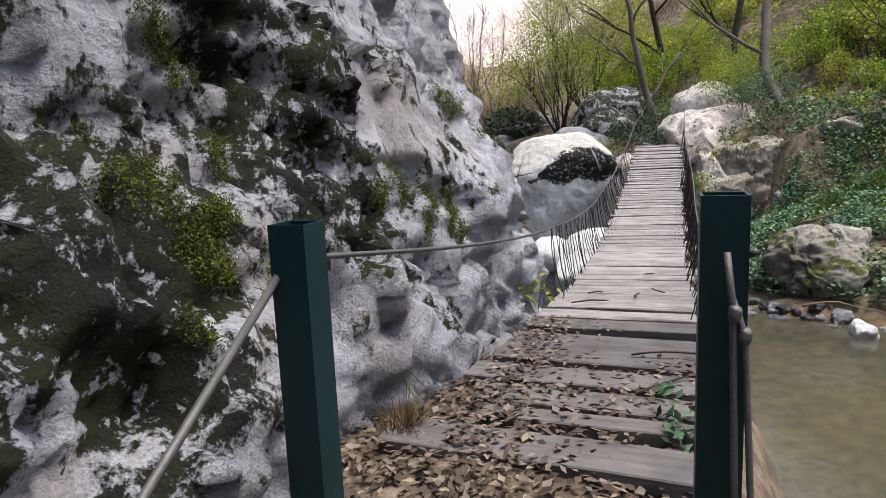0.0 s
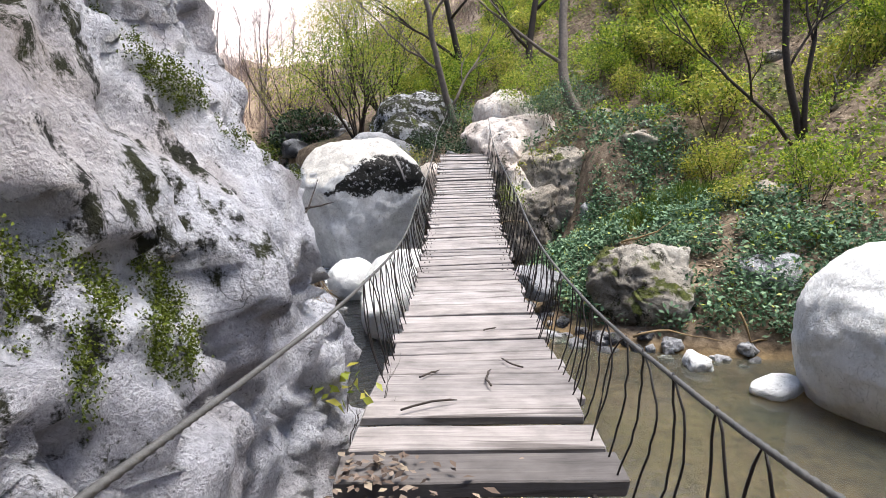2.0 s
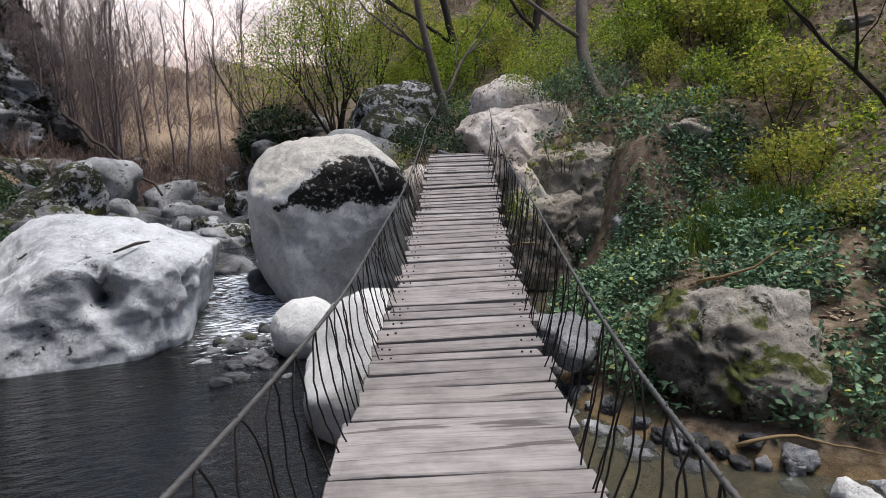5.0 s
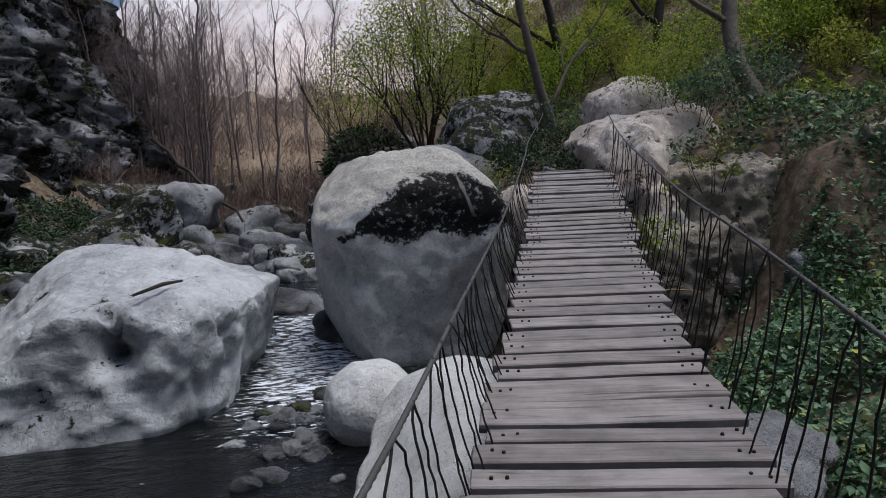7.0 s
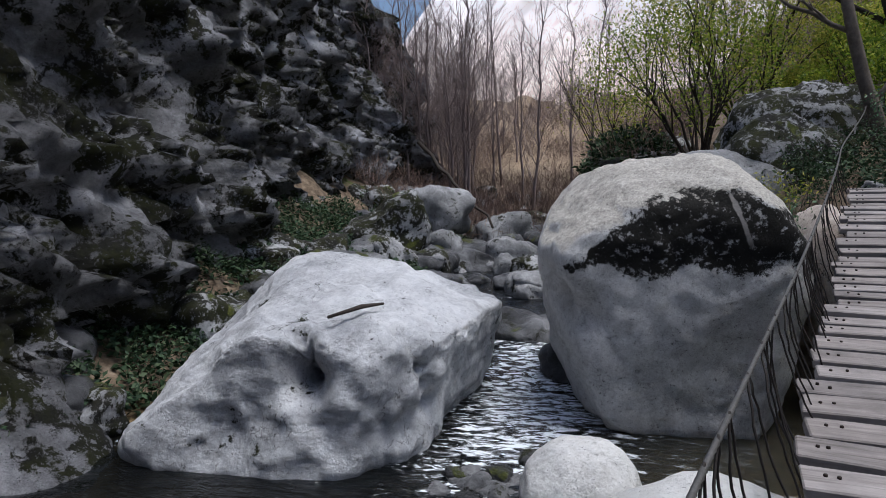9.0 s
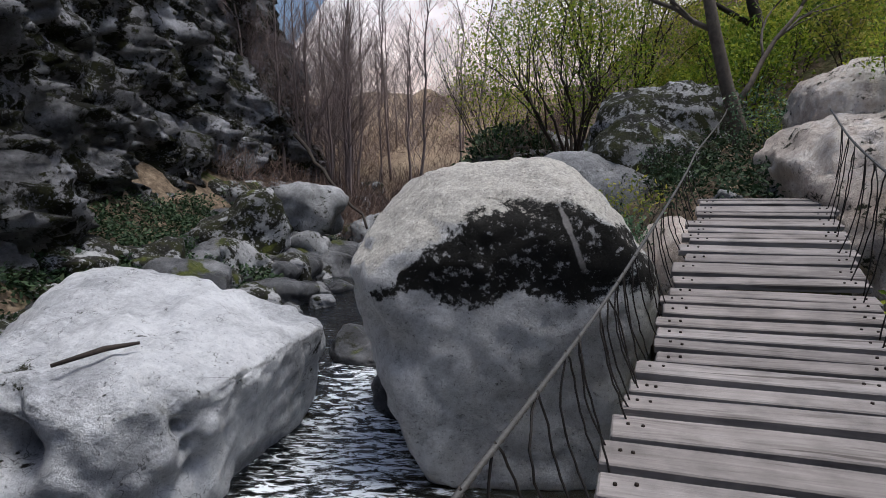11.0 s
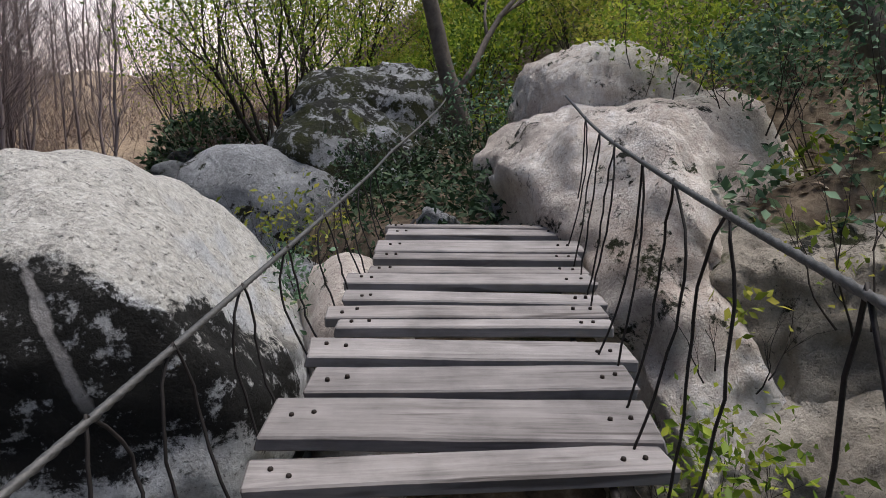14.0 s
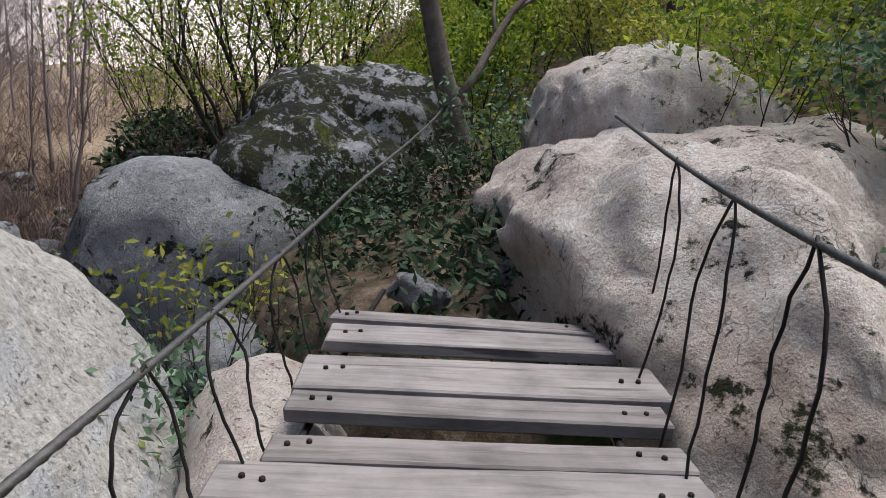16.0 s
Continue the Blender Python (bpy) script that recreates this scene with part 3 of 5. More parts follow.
WX, WY = list(np.arange(-4.5, 16.1, 0.25)), list(np.arange(-14, 46, 0.25))
w_verts = [(x, y, level_of_water(y) + (0.05 * noise.noise(Vector((x * 1.8, y * 1.2, 0))) if y > 15.4 else 0.0)) for x in WX for y in WY]
thing("water", "shallow stream water, clear brown pool and run whitened by foam and painted sky glints", "stream", kind="structure", mesh=mesh_of("water", w_verts, grid_faces(len(WX), len(WY)), M_WATER, True))


def rock_wall(name, plan, z0, z1, lean, step, material, label, seed, amp=0.3, crag=0.12, close=3.0, top=None, block=0.0, soft=True, slab=0.0):
    """A cliff that follows a line on the plan; lean: how far it falls back, by height; top: its crest along the line."""
    pts = np.array(plan, float)
    seg = np.r_[0, np.cumsum(np.linalg.norm(np.diff(pts, axis=0), axis=1))]
    us, vs = np.arange(0, seg[-1], step), np.arange(0, 1.0001, step / (z1 - z0))
    verts = []
    for u in us:
        x, y = np.interp(u, seg, pts[:, 0]), np.interp(u, seg, pts[:, 1])
        e = 0.25
        tx = np.interp(u + e, seg, pts[:, 0]) - np.interp(u - e, seg, pts[:, 0])
        ty = np.interp(u + e, seg, pts[:, 1]) - np.interp(u - e, seg, pts[:, 1])
        l = math.hypot(tx, ty) or 1.0
        nx, ny = ty / l, -tx / l
        crest = lerp(u, top) if top else z1
        for v in vs:
            z = z0 + (crest - z0) * v
            back = lerp(z, lean)
            q = Vector((x, y, z))
            k = amp * noise.fractal(q * 0.55 + Vector((seed, 0, 0)), 1.0, 2.0, 3)
            r = noise.fractal(Vector((q.x * 2.2, q.y * 2.2, q.z * 1.3 + seed)), 0.8, 2.1, 4)
            cell = noise.cell(Vector((u * 1.7 + 0.6 * r + seed, z * 1.1 + 0.5 * r, 2.0)))
            k += crag * (0.8 * r + 0.9 * cell - 0.9 * abs(noise.noise(Vector((q.x * 1.6 + r, q.y * 1.6, q.z * 0.9 + seed)))))
            if block:
                k += block * (noise.cell(Vector((u * 0.45 + 0.25 * r, z * 0.7 + 0.12 * u + 0.2 * r, seed))) + 0.5 * noise.cell(Vector((u * 1.1 + 0.3 * r, z * 1.5, seed))))
            if slab:
                w = z + 0.62 * u + 0.22 * r + 0.5 * noise.noise(Vector((u * 0.7, z * 0.7, 5.0)))
                for rate, share in ((1.7, 1.0), (4.1, 0.4)):
                    saw = (w * rate) % 1.0
                    k += slab * share * (saw - 0.5) * (0.5 + noise.noise(Vector((u * 1.1, z * 1.1, rate + 3.0))))
            groove = abs(noise.noise(Vector((q.x * 2.0 + 0.4 * r, q.y * 2.0, q.z * 0.8 + seed))))
            k -= crag * 0.9 * max(0.0, 1 - groove / 0.07)
            k += crag * 0.35 * noise.fractal(q * 7.0, 0.9, 2.0, 3)
            verts.append((x + nx * (k - back), y + ny * (k - back), z + 0.25 * crag * r))
    nu, nv = len(us), len(vs)
    faces = grid_faces(nu, nv)
    # the crest runs back into the slope, so that the rock has a top
    base = len(verts)
    for i in range(nu):
        x, y, z = verts[i * nv + nv - 1]
        verts.append((x - close * 0.8, y + close * 0.1, z + close * 0.25))
        a, b2 = i * nv + nv - 1, base + i
        if i:
            faces.append((a - nv, a, b2, b2 - 1))
    return thing(name, label, "rock face", kind="structure", mesh=mesh_of(name, verts, faces, material, soft))


NEAR_PLAN = [(-1.9, -6), (-1.5, -3), (-0.95, -0.6), (-0.55, 1.0), (-0.12, 2.2), (0.25, 3.0), (0.45, 3.6), (0.71, 4.3), (0.92, 4.9), (0.86, 5.5), (0.3, 6.1), (-0.8, 6.7), (-2.4, 7.3), (-5, 8)]
NEAR_LEAN = [(-1.5, 0.0), (0.0, 0.06), (0.45, 0.0), (0.75, 0.04), (1.26, 0.22), (1.5, 0.38), (2.2, 0.62), (4, 1.1), (8, 2.0)]
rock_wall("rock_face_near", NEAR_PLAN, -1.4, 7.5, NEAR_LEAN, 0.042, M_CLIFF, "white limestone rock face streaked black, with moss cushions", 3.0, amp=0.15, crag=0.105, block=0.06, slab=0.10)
FAR_PLAN = [(-6, 5), (-4.0, 9), (-3.4, 13), (-3.6, 16), (-4.4, 20), (-5.0, 25), (-4.9, 30), (-4.4, 34), (-5.2, 38), (-9, 44)]
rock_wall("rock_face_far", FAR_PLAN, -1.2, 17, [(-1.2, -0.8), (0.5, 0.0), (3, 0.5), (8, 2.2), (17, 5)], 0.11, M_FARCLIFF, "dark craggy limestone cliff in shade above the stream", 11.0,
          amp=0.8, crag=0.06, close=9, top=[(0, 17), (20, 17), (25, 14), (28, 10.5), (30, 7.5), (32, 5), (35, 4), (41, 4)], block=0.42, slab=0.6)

# unseen walls added behind the path and above the near face to block skylight
rock_wall("sky_block_behind", [(22, -13), (14, -14), (6, -13), (-2, -12), (-9, -10)], -1.5, 9, [(-1.5, 0), (4, 1.0), (20, 7)], 0.4, M_FARCLIFF, "unseen rock wall added behind the path to block sky light", 17.0, amp=1.2, crag=0.3, close=9, block=0.5, soft=False)
rock_wall("sky_block_upper", [(-4.4, -12), (-3.9, -4), (-3.0, 1), (-2.2, 4), (-2.6, 6), (-6, 8)], 5.5, 12, [(5, 0), (17, 4)], 0.35, M_FARCLIFF, "unseen crags added above the white rock face to block sky light", 19.0, amp=0.7, crag=0.25, close=9, block=0.4, soft=False)

# ---- boulders ----
rock("big_boulder", (3.02, 15.25, 0.2), (1.42, 1.45, 1.55), M_BOULDER, 5, "huge grey boulder with bleached crown and black lichen, in the stream", level=6, box=2.9, lump=0.06, rugged=0.022, soft=0.1,
     planes=[(0.05, -1, -0.10, 3.0, 14.2, 0.4), (-1, -0.35, -0.3, 1.72, 14.6, 0.6), (-0.62, -0.3, 0.8, 2.3, 14.7, 1.22), (0.8, -0.1, 0.72, 3.8, 14.9, 1.15), (0.95, -0.4, -0.2, 4.2, 14.6, 0.5), (-0.15, -0.65, 0.9, 2.9, 14.5, 1.30), (0.0, 0.1, 1, 2.6, 15.4, 1.56)],
     dents=[(-1.05, -0.75, 0.05, 0.2, 0.22), (-0.85, -0.95, -0.15, 0.22, 0.16), (0.5, -1.0, -0.6, 0.4, 0.08)])
rock("flat_boulder", (-0.4, 14.35, -0.5), (1.9, 1.7, 1.05), M_GREY, 9, "broad pale grey boulder with flat cracked top, beside the stream", level=6, box=4.0, lump=0.085, rugged=0.034, soft=0.05,
     planes=[(0.04, -0.12, 1, -0.3, 13.7, 0.17), (0.55, -0.05, 1.17, 0.5, 13.55, 0.11), (0.06, -1, 0.16, -0.2, 12.95, -0.1), (0.8, -0.62, -0.12, 0.9, 13.55, -0.1), (-0.62, -0.3, 0.8, -0.98, 13.4, 0.0), (0.95, -0.1, -0.22, 1.1, 15.3, -0.05), (0.3, -0.8, 0.55, 0.35, 13.2, 0.1)],
     dents=[(0.3, -1.38, 0.2, 0.15, 0.75), (0.25, -1.36, 0.36, 0.1, 0.5), (0.27, -1.33, 0.5, 0.08, 0.32), (0.2, -1.25, 0.62, 0.09, 0.25), (0.25, -1.35, 0.12, 0.1, 0.2), (-0.7, -1.25, 0.0, 0.3, 0.12), (-0.35, -1.35, -0.32, 0.3, 0.16), (0.5, -1.35, -0.25, 0.25, 0.12), (1.0, -0.9, 0.5, 0.07, 0.2), (1.1, -0.88, 0.36, 0.06, 0.22), (1.18, -0.85, 0.2, 0.06, 0.22), (1.22, -0.8, 0.02, 0.07, 0.24), (1.25, -0.75, -0.18, 0.09, 0.24)])
rock("white_boulder", (2.78, 10.75, -0.8), (0.74, 1.25, 0.66), M_PALE, 12, "smooth white boulder half under the bridge planks", level=5, box=2.5, lump=0.08, rugged=0.012, turn=-15,
     cuts=[(-0.7, -0.4, 0.7, 0.8)])
rock("small_boulder", (2.2, 12.55, -0.9), (0.42, 0.45, 0.4), M_PALE, 14, "small rounded pale boulder at the water's edge", level=5, box=2.3, lump=0.08, rugged=0.012)
rock("bank_boulder", (5.66, 9.0, -0.52), (0.74, 0.7, 0.6), M_BANK, 15, "angular brown-grey boulder lying among ground ivy", level=6, box=2.8, lump=0.2, rugged=0.055, turn=25,
     cuts=[(-0.6, -0.5, 0.7, 0.72), (0.5, -0.8, 0.1, 0.75), (0.3, 0.2, 1, 0.8)])
rock("pool_boulder", (6.5, 5.9, -0.5), (1.05, 1.05, 0.97), M_PALE, 16, "large round whitish boulder at the pool's edge", level=6, box=2.2, lump=0.06, rugged=0.02)
rock("end_rock", (6.65, 15.85, 0.6), (1.4, 1.85, 1.65), M_TAN, 21, "tall tan-grey rock hugging the end of the bridge", level=6, box=3.4, lump=0.07, rugged=0.042, turn=-8,
     planes=[(-0.75, -0.5, 0.5, 5.85, 14.92, 1.0), (-1, 0.25, 0.1, 5.42, 15.6, 1.6), (-0.12, -0.1, 1, 6.2, 16.0, 1.9), (-0.75, 0.1, 0.85, 5.75, 16.0, 1.72), (0.45, -0.8, 0.6, 6.75, 15.3, 1.55), (-1, 0.1, -0.35, 5.62, 15.5, 1.35), (-0.15, -1, 0.3, 6.2, 14.3, 0.6)],
     dents=[(-0.25, 0.25, 1.35, 0.06, 0.12), (0.1, -0.7, 0.9, 0.12, 0.12), (0.5, -0.8, 0.8, 0.16, 0.16), (-0.45, -1.1, 0.35, 0.12, 0.14), (-0.1, -1.4, 0.05, 0.16, 0.16), (-0.65, -1.0, 0.0, 0.12, 0.16), (0.45, -1.4, 0.2, 0.2, 0.16), (-0.2, -1.35, -0.45, 0.2, 0.2)])
rock("upper_rock", (7.05, 17.3, 1.65), (0.8, 0.75, 0.95), M_TAN, 22, "pale weathered slab leaning above the bridge end", level=6, box=4.0, lump=0.06, rugged=0.035,
     planes=[(-0.45, -0.35, 1, 6.75, 16.8, 2.52), (0.5, -0.3, 1, 7.1, 16.7, 2.5), (-0.3, -1, 0.35, 6.7, 16.55, 2.3)])
rock("upper_rock", (7.5, 18.1, 1.7), (0.8, 0.8, 1.1), M_TAN, 20, "pale weathered rock above the bridge end", level=5, box=2.8, lump=0.16, rugged=0.04)
rock("side_rock", (7.2, 14.75, 0.45), (0.98, 0.85, 0.98), M_BROWN, 23, "brown fractured rock below the slope beside the bridge", level=6, box=4.0, lump=0.12, rugged=0.05, turn=15,
     planes=[(-0.5, -1, 0.15, 6.8, 14.25, 0.8), (0.5, -1, 0.1, 7.5, 14.1, 0.6), (-0.2, -0.4, 1, 7.1, 14.6, 1.25)])
rock("side_rock", (6.5, 14.5, -0.35), (0.72, 0.6, 0.85), M_BROWN, 24, "brown fractured rock below the slope beside the bridge", level=6, box=4.0, lump=0.1, rugged=0.05, turn=-10,
     planes=[(-0.7, -1, 0.2, 6.15, 14.1, 0.1), (0.5, -1, 0.0, 6.7, 14.0, -0.2), (-0.3, -0.5, 1, 6.4, 14.3, 0.4)])
rock("side_rock", (7.45, 14.35, -0.35), (0.6, 0.55, 0.7), M_BROWN, 29, "low brown fractured rock at the foot of the slope", level=5, box=3.8, lump=0.12, rugged=0.05, turn=30)
rock("lobed_rock", (4.15, 19.0, 0.1), (1.2, 0.85, 1.65), M_GREY2, 25, "smooth grey lobed rock beyond the bridge", level=5, box=2.5, lump=0.12, rugged=0.02, cuts=[(-0.2, -1, 0, 0.8)])
rock("mossy_rock", (5.15, 19.4, 0.85), (1.15, 0.9, 1.3), M_MOSSY, 26, "lichen-spotted mossy rock beyond the bridge", level=5, box=2.6, lump=0.18, rugged=0.05)
rock("dark_rock", (5.7, 20.9, 1.7), (1.35, 1.1, 1.3), M_MOSSY, 27, "dark mossy rock outcrop under the trees", level=5, box=2.7, lump=0.16, rugged=0.04)
rock("footing_rock", (4.6, 15.65, 0.25), (0.3, 0.75, 0.74), M_TAN, 28, "tan rock under the last bridge planks", level=4, box=2.7, lump=0.12, rugged=0.03)

# ---- bridge ----
bridge = thing("suspension_bridge", "narrow plank footbridge hung from steel cables, weathered grey boards", "bridge")
rng = random.Random(4)


def plank_mesh(length, width, thick, seed):
    r = random.Random(seed)
    bm = bmesh.new()
    bmesh.ops.create_cube(bm, size=1.0)
    bmesh.ops.subdivide_edges(bm, edges=[e for e in bm.edges if abs(e.verts[0].co.x - e.verts[1].co.x) > 0.5], cuts=5)
    for v in bm.verts:
        v.co = Vector((v.co.x * length, v.co.y * width, v.co.z * thick))
        if abs(v.co.x) > length * 0.49:
            v.co.x += r.uniform(-0.012, 0.012)
        v.co.y += 0.006 * noise.noise(Vector((v.co.x * 3, seed * 7.1, v.co.y * 9)))
        v.co.z += 0.006 * noise.noise(Vector((v.co.x * 2, seed * 3.3, 0)))
    bmesh.ops.bevel(bm, geom=[e for e in bm.edges if e.calc_face_angle(0) > 1.0], offset=0.006, segments=1, affect="EDGES")
    me = bpy.data.meshes.new("plank")
    bm.to_mesh(me)
    bm.free()
    me.materials.append(M_DAMP if thick > 0.06 else M_WOOD)
    return me


def slope_at(s):
    return math.atan2(lerp(s + 0.15, DECK) - lerp(s - 0.15, DECK), 0.3)


HEADING = math.degrees(math.atan2(N.y, N.x))
planks = []
YAW = [(4, -1), (6, 2.5), (9, 5), (10.5, 7), (12.5, 7.5), (14, 4.5), (16.3, 5)]
# broad damp sleepers half on the earth: from, to, length, shift
for a, b, length, shift in ((2.07, 2.30, 1.36, -0.1), (2.41, 2.53, 1.0, 0.05), (2.60, 2.80, 1.12, 0.03), (2.85, 3.06, 1.24, -0.03), (3.17, 3.50, 1.14, 0), (3.52, 3.74, 1.1, 0.03), (3.92, 4.16, 1.1, 0)):
    planks.append(((a + b) / 2, b - a, length, shift, 0.065, rng.uniform(-3, 0.5)))
# boards of the span, parted by joints: place and width of each
JOINTS = [(4.175, 0.03), (4.51, 0.13), (4.86, 0.012), (5.12, 0.012), (5.34, 0.015), (5.47, 0.008), (5.64, 0.01), (5.80, 0.01), (6.12, 0.045), (6.36, 0.012), (6.59, 0.008), (6.82, 0.05), (7.0, 0.01),
          (7.19, 0.015), (7.55, 0.012), (7.72, 0.01), (7.90, 0.035), (8.12, 0.015), (8.33, 0.02), (8.54, 0.045), (8.70, 0.03), (8.91, 0.06), (9.18, 0.035), (9.35, 0.06), (9.54, 0.015)]
JOINTS += [(9.67, 0.035), (9.92, 0.015), (10.2, 0.055), (10.37, 0.02), (10.55, 0.055), (10.74, 0.02), (10.93, 0.04), (11.13, 0.04), (11.34, 0.02), (11.54, 0.045), (11.77, 0.015), (11.95, 0.035), (12.14, 0.05),
           (12.36, 0.035), (12.58, 0.055), (12.77, 0.03), (12.92, 0.035), (13.11, 0.055), (13.26, 0.02), (13.40, 0.03), (13.55, 0.025), (13.70, 0.04), (13.86, 0.01), (13.967, 0.008), (14.15, 0.09)]
boards = [(a + ga / 2, b - gb / 2) for (a, ga), (b, gb) in zip(JOINTS, JOINTS[1:])]
boards += [(14.195, 14.32), (14.35, 14.58), (14.62, 14.78), (14.82, 14.97), (15.04, 15.125), (15.133, 15.25), (15.31, 15.43), (15.51, 15.655), (15.665, 15.78), (15.88, 15.995), (16.005, 16.23), (16.31, 16.49), (16.505, 16.62)]
for a, b in boards:
    yaw = 9.5 if a == 14.195 else -2.0 if a > 16.5 else lerp(a, YAW) + rng.gauss(0, 0.7)
    planks.append(((a + b) / 2, b - a, 1.0 if a > 16.4 else 1.08 + rng.uniform(-0.05, 0.05), -0.03 if a > 16.4 else rng.uniform(-0.02, 0.02) + (0.03 if a > 13 else 0), 0.045, yaw))
bolt_me = tube("bolt", [(0, 0, -0.005), (0, 0, 0.006)], [0.0085, 0.007], M_BOLT, 7)
for i, (sc, width, length, shift, thick, yaw) in enumerate(planks):
    z = lerp(sc, DECK) - thick / 2 + rng.uniform(-0.006, 0.006)
    p = on_bridge(sc, shift, z)
    m = pose(p.x, p.y, p.z, 0, 0, HEADING + yaw) @ pose(0, 0, 0, math.degrees(slope_at(sc)) * 0.8 + rng.uniform(-2, 2), rng.uniform(-0.6, 0.6), 0)
    pl = put("plank", plank_mesh(length, width, thick, i), bridge, m)
    if sc > 8.5:
        for sx in (-0.44, -0.39, 0.39, 0.44):
            put("bolt", bolt_me, pl, pose(sx * length + rng.uniform(-0.01, 0.01), rng.uniform(-0.02, 0.02), thick / 2 + 0.002))


def twisted_cable(table, off, s0, s1, r):
    """A laid steel cable: a fluted rope that turns as it runs."""
    pts = []
    for s in np.arange(s0, s1, 0.05):
        zs = [lerp(s + k, table) for k in (-0.5, -0.25, 0, 0.25, 0.5)]
        pts.append(on_bridge(s, off(s), sum(zs) / 5 if s0 + 0.6 < s < s1 - 0.6 else lerp(s, table)))
    line = [a.lerp(b, k / 4) for a, b in zip(pts, pts[1:]) for k in range(4)]
    vs, sides = [], 10
    for i, p in enumerate(line):
        t = (line[min(i + 1, len(line) - 1)] - line[max(i - 1, 0)]).normalized()
        a = t.cross(Vector((0, 0, 1))).normalized()
        b = t.cross(a)
        for k in range(sides):
            w = 2 * math.pi * k / sides + i * 0.42
            q = r * (1.0 if k % 2 else 0.74)
            vs.append(p + a * (q * math.cos(w)) + b * (q * math.sin(w)))
    fs = [(i * sides + k, i * sides + (k + 1) % sides, (i + 1) * sides + (k + 1) % sides, (i + 1) * sides + k) for i in range(len(line) - 1) for k in range(sides)]
    fs += [tuple(range(sides))[::-1], tuple((len(line) - 1) * sides + k for k in range(sides))]
    return mesh_of("handrail_cable", vs, fs, M_CABLE, True)


def off_left(s):
    return -0.58 - 0.03 * smooth(s, 2, 6) - 0.02 * math.sin(s * 0.7) + 0.24 * smooth(s, 17, 20.15)


def off_right(s):
    return 0.50 + 0.10 * smooth(s, 1.4, 5) + 0.02 * math.sin(s * 0.8)


put("handrail_cable", twisted_cable(CABLE_L, off_left, 1.26, 20.15, 0.0095), bridge, label="twisted steel handrail cable")
put("handrail_cable", twisted_cable(CABLE_R, off_right, 1.35, 17.4, 0.009), bridge, label="twisted steel handrail cable")
for off in (-0.42, 0.42):
    put("deck_cable", tube("deck_cable", [on_bridge(s, off, lerp(s, DECK) - 0.065) for s in np.arange(1.6, 17.4, 0.2)], 0.012, M_WIRE, 6), bridge)


def hanger(side, s, r):
    """A wire looped over the handrail cable and tied to two boards."""
    table, off = (CABLE_L, off_left) if side < 0 else (CABLE_R, off_right)
    zt = lerp(s, table)
    top = on_bridge(s, off(s), zt + 0.012)
    pts = []
    for k, ds in ((0, -r.uniform(0.03, 0.12)), (1, r.uniform(0.03, 0.14))):
        foot = on_bridge(s + ds, side * r.uniform(0.46, 0.53), lerp(s + ds, DECK) - 0.06)
        leg, bulge, lean = [], r.uniform(0.0, 0.05), r.uniform(0.3, 1.1)
        for i in range(13):
            t = i / 12
            q = foot.lerp(top, t)
            sway = bulge * math.sin(t * math.pi)
            q += D * (r.uniform(-0.003, 0.003) + ds * lean * math.sin(t ** 2 * math.pi)) + N * (side * sway + r.uniform(-0.004, 0.004))
            leg.append(q)
        pts += leg if k == 0 else leg[::-1][1:]
    return tube("hanger", pts, 0.0042, M_WIRE, 5)


r = random.Random(8)
for side in (-1, 1):
    s = 5.2 if side < 0 else 2.2
    while s < 16.6:
        put("hanger", hanger(side, s, r), bridge)
        s += r.choice((0.3, 0.4, 0.5)) if s > 13 else r.choice((0.16, 0.22, 0.28, 0.34)) if s > 6 or side < 0 else r.choice((0.26, 0.34, 0.42))


def post(at, height, name="post"):
    """A square hollow steel post, open at the top."""
    bm = bmesh.new()
    o, t = 0.05, 0.006
    rings = [[bm.verts.new((x * w, y * w, z)) for x, y in ((-1, -1), (1, -1), (1, 1), (-1, 1))] for w, z in ((o, -0.5), (o, height), (o - t, height), (o - t, height - 0.4))]
    for a, b in zip(rings, rings[1:]):
        for i in range(4):
            bm.faces.new((a[i], a[(i + 1) % 4], b[(i + 1) % 4], b[i]))
    bm.faces.new(rings[-1])
    bmesh.ops.bevel(bm, geom=[e for e in bm.edges if e.calc_face_angle(0) > 1.0], offset=0.003, segments=1, affect="EDGES")
    me = bpy.data.meshes.new(name)
    bm.to_mesh(me)
    bm.free()
    me.materials.append(M_POST)
    return thing("bridge_post", "dark green square steel post holding a cable", "post", "bridge posts", mesh=me, at=at)


post(pose(-0.12, 1.33, 0.15, 0, 0, HEADING), 1.09)
post(pose(0.87, 1.19, 0.15, 0, 0, HEADING), 1.13)
thing("anchor_cable", "steel cable tied back from the post to the rock", "cable", mesh=tube("anchor_cable", [(-0.16, 1.33, 1.13), (-0.33, 0.8, 0.78), (-0.62, -0.25, 0.16)], 0.011, M_CABLE, 7))
thing("anchor_cable", "pair of steel cables knotted at the post", "cable", mesh=tube("anchor_cable", [(0.85, 1.12, 1.16), (0.86, 1.11, 1.05), (0.868, 1.08, 0.5), (0.875, 1.05, 0.1)], 0.008, M_CABLE, 7))
thing("anchor_cable", "pair of steel cables knotted at the post", "cable", mesh=tube("anchor_cable", [(0.86, 1.12, 1.07), (0.885, 1.1, 0.98), (0.897, 1.06, 0.5), (0.905, 1.02, 0.1)], 0.008, M_CABLE, 7))

# ---- plants ----


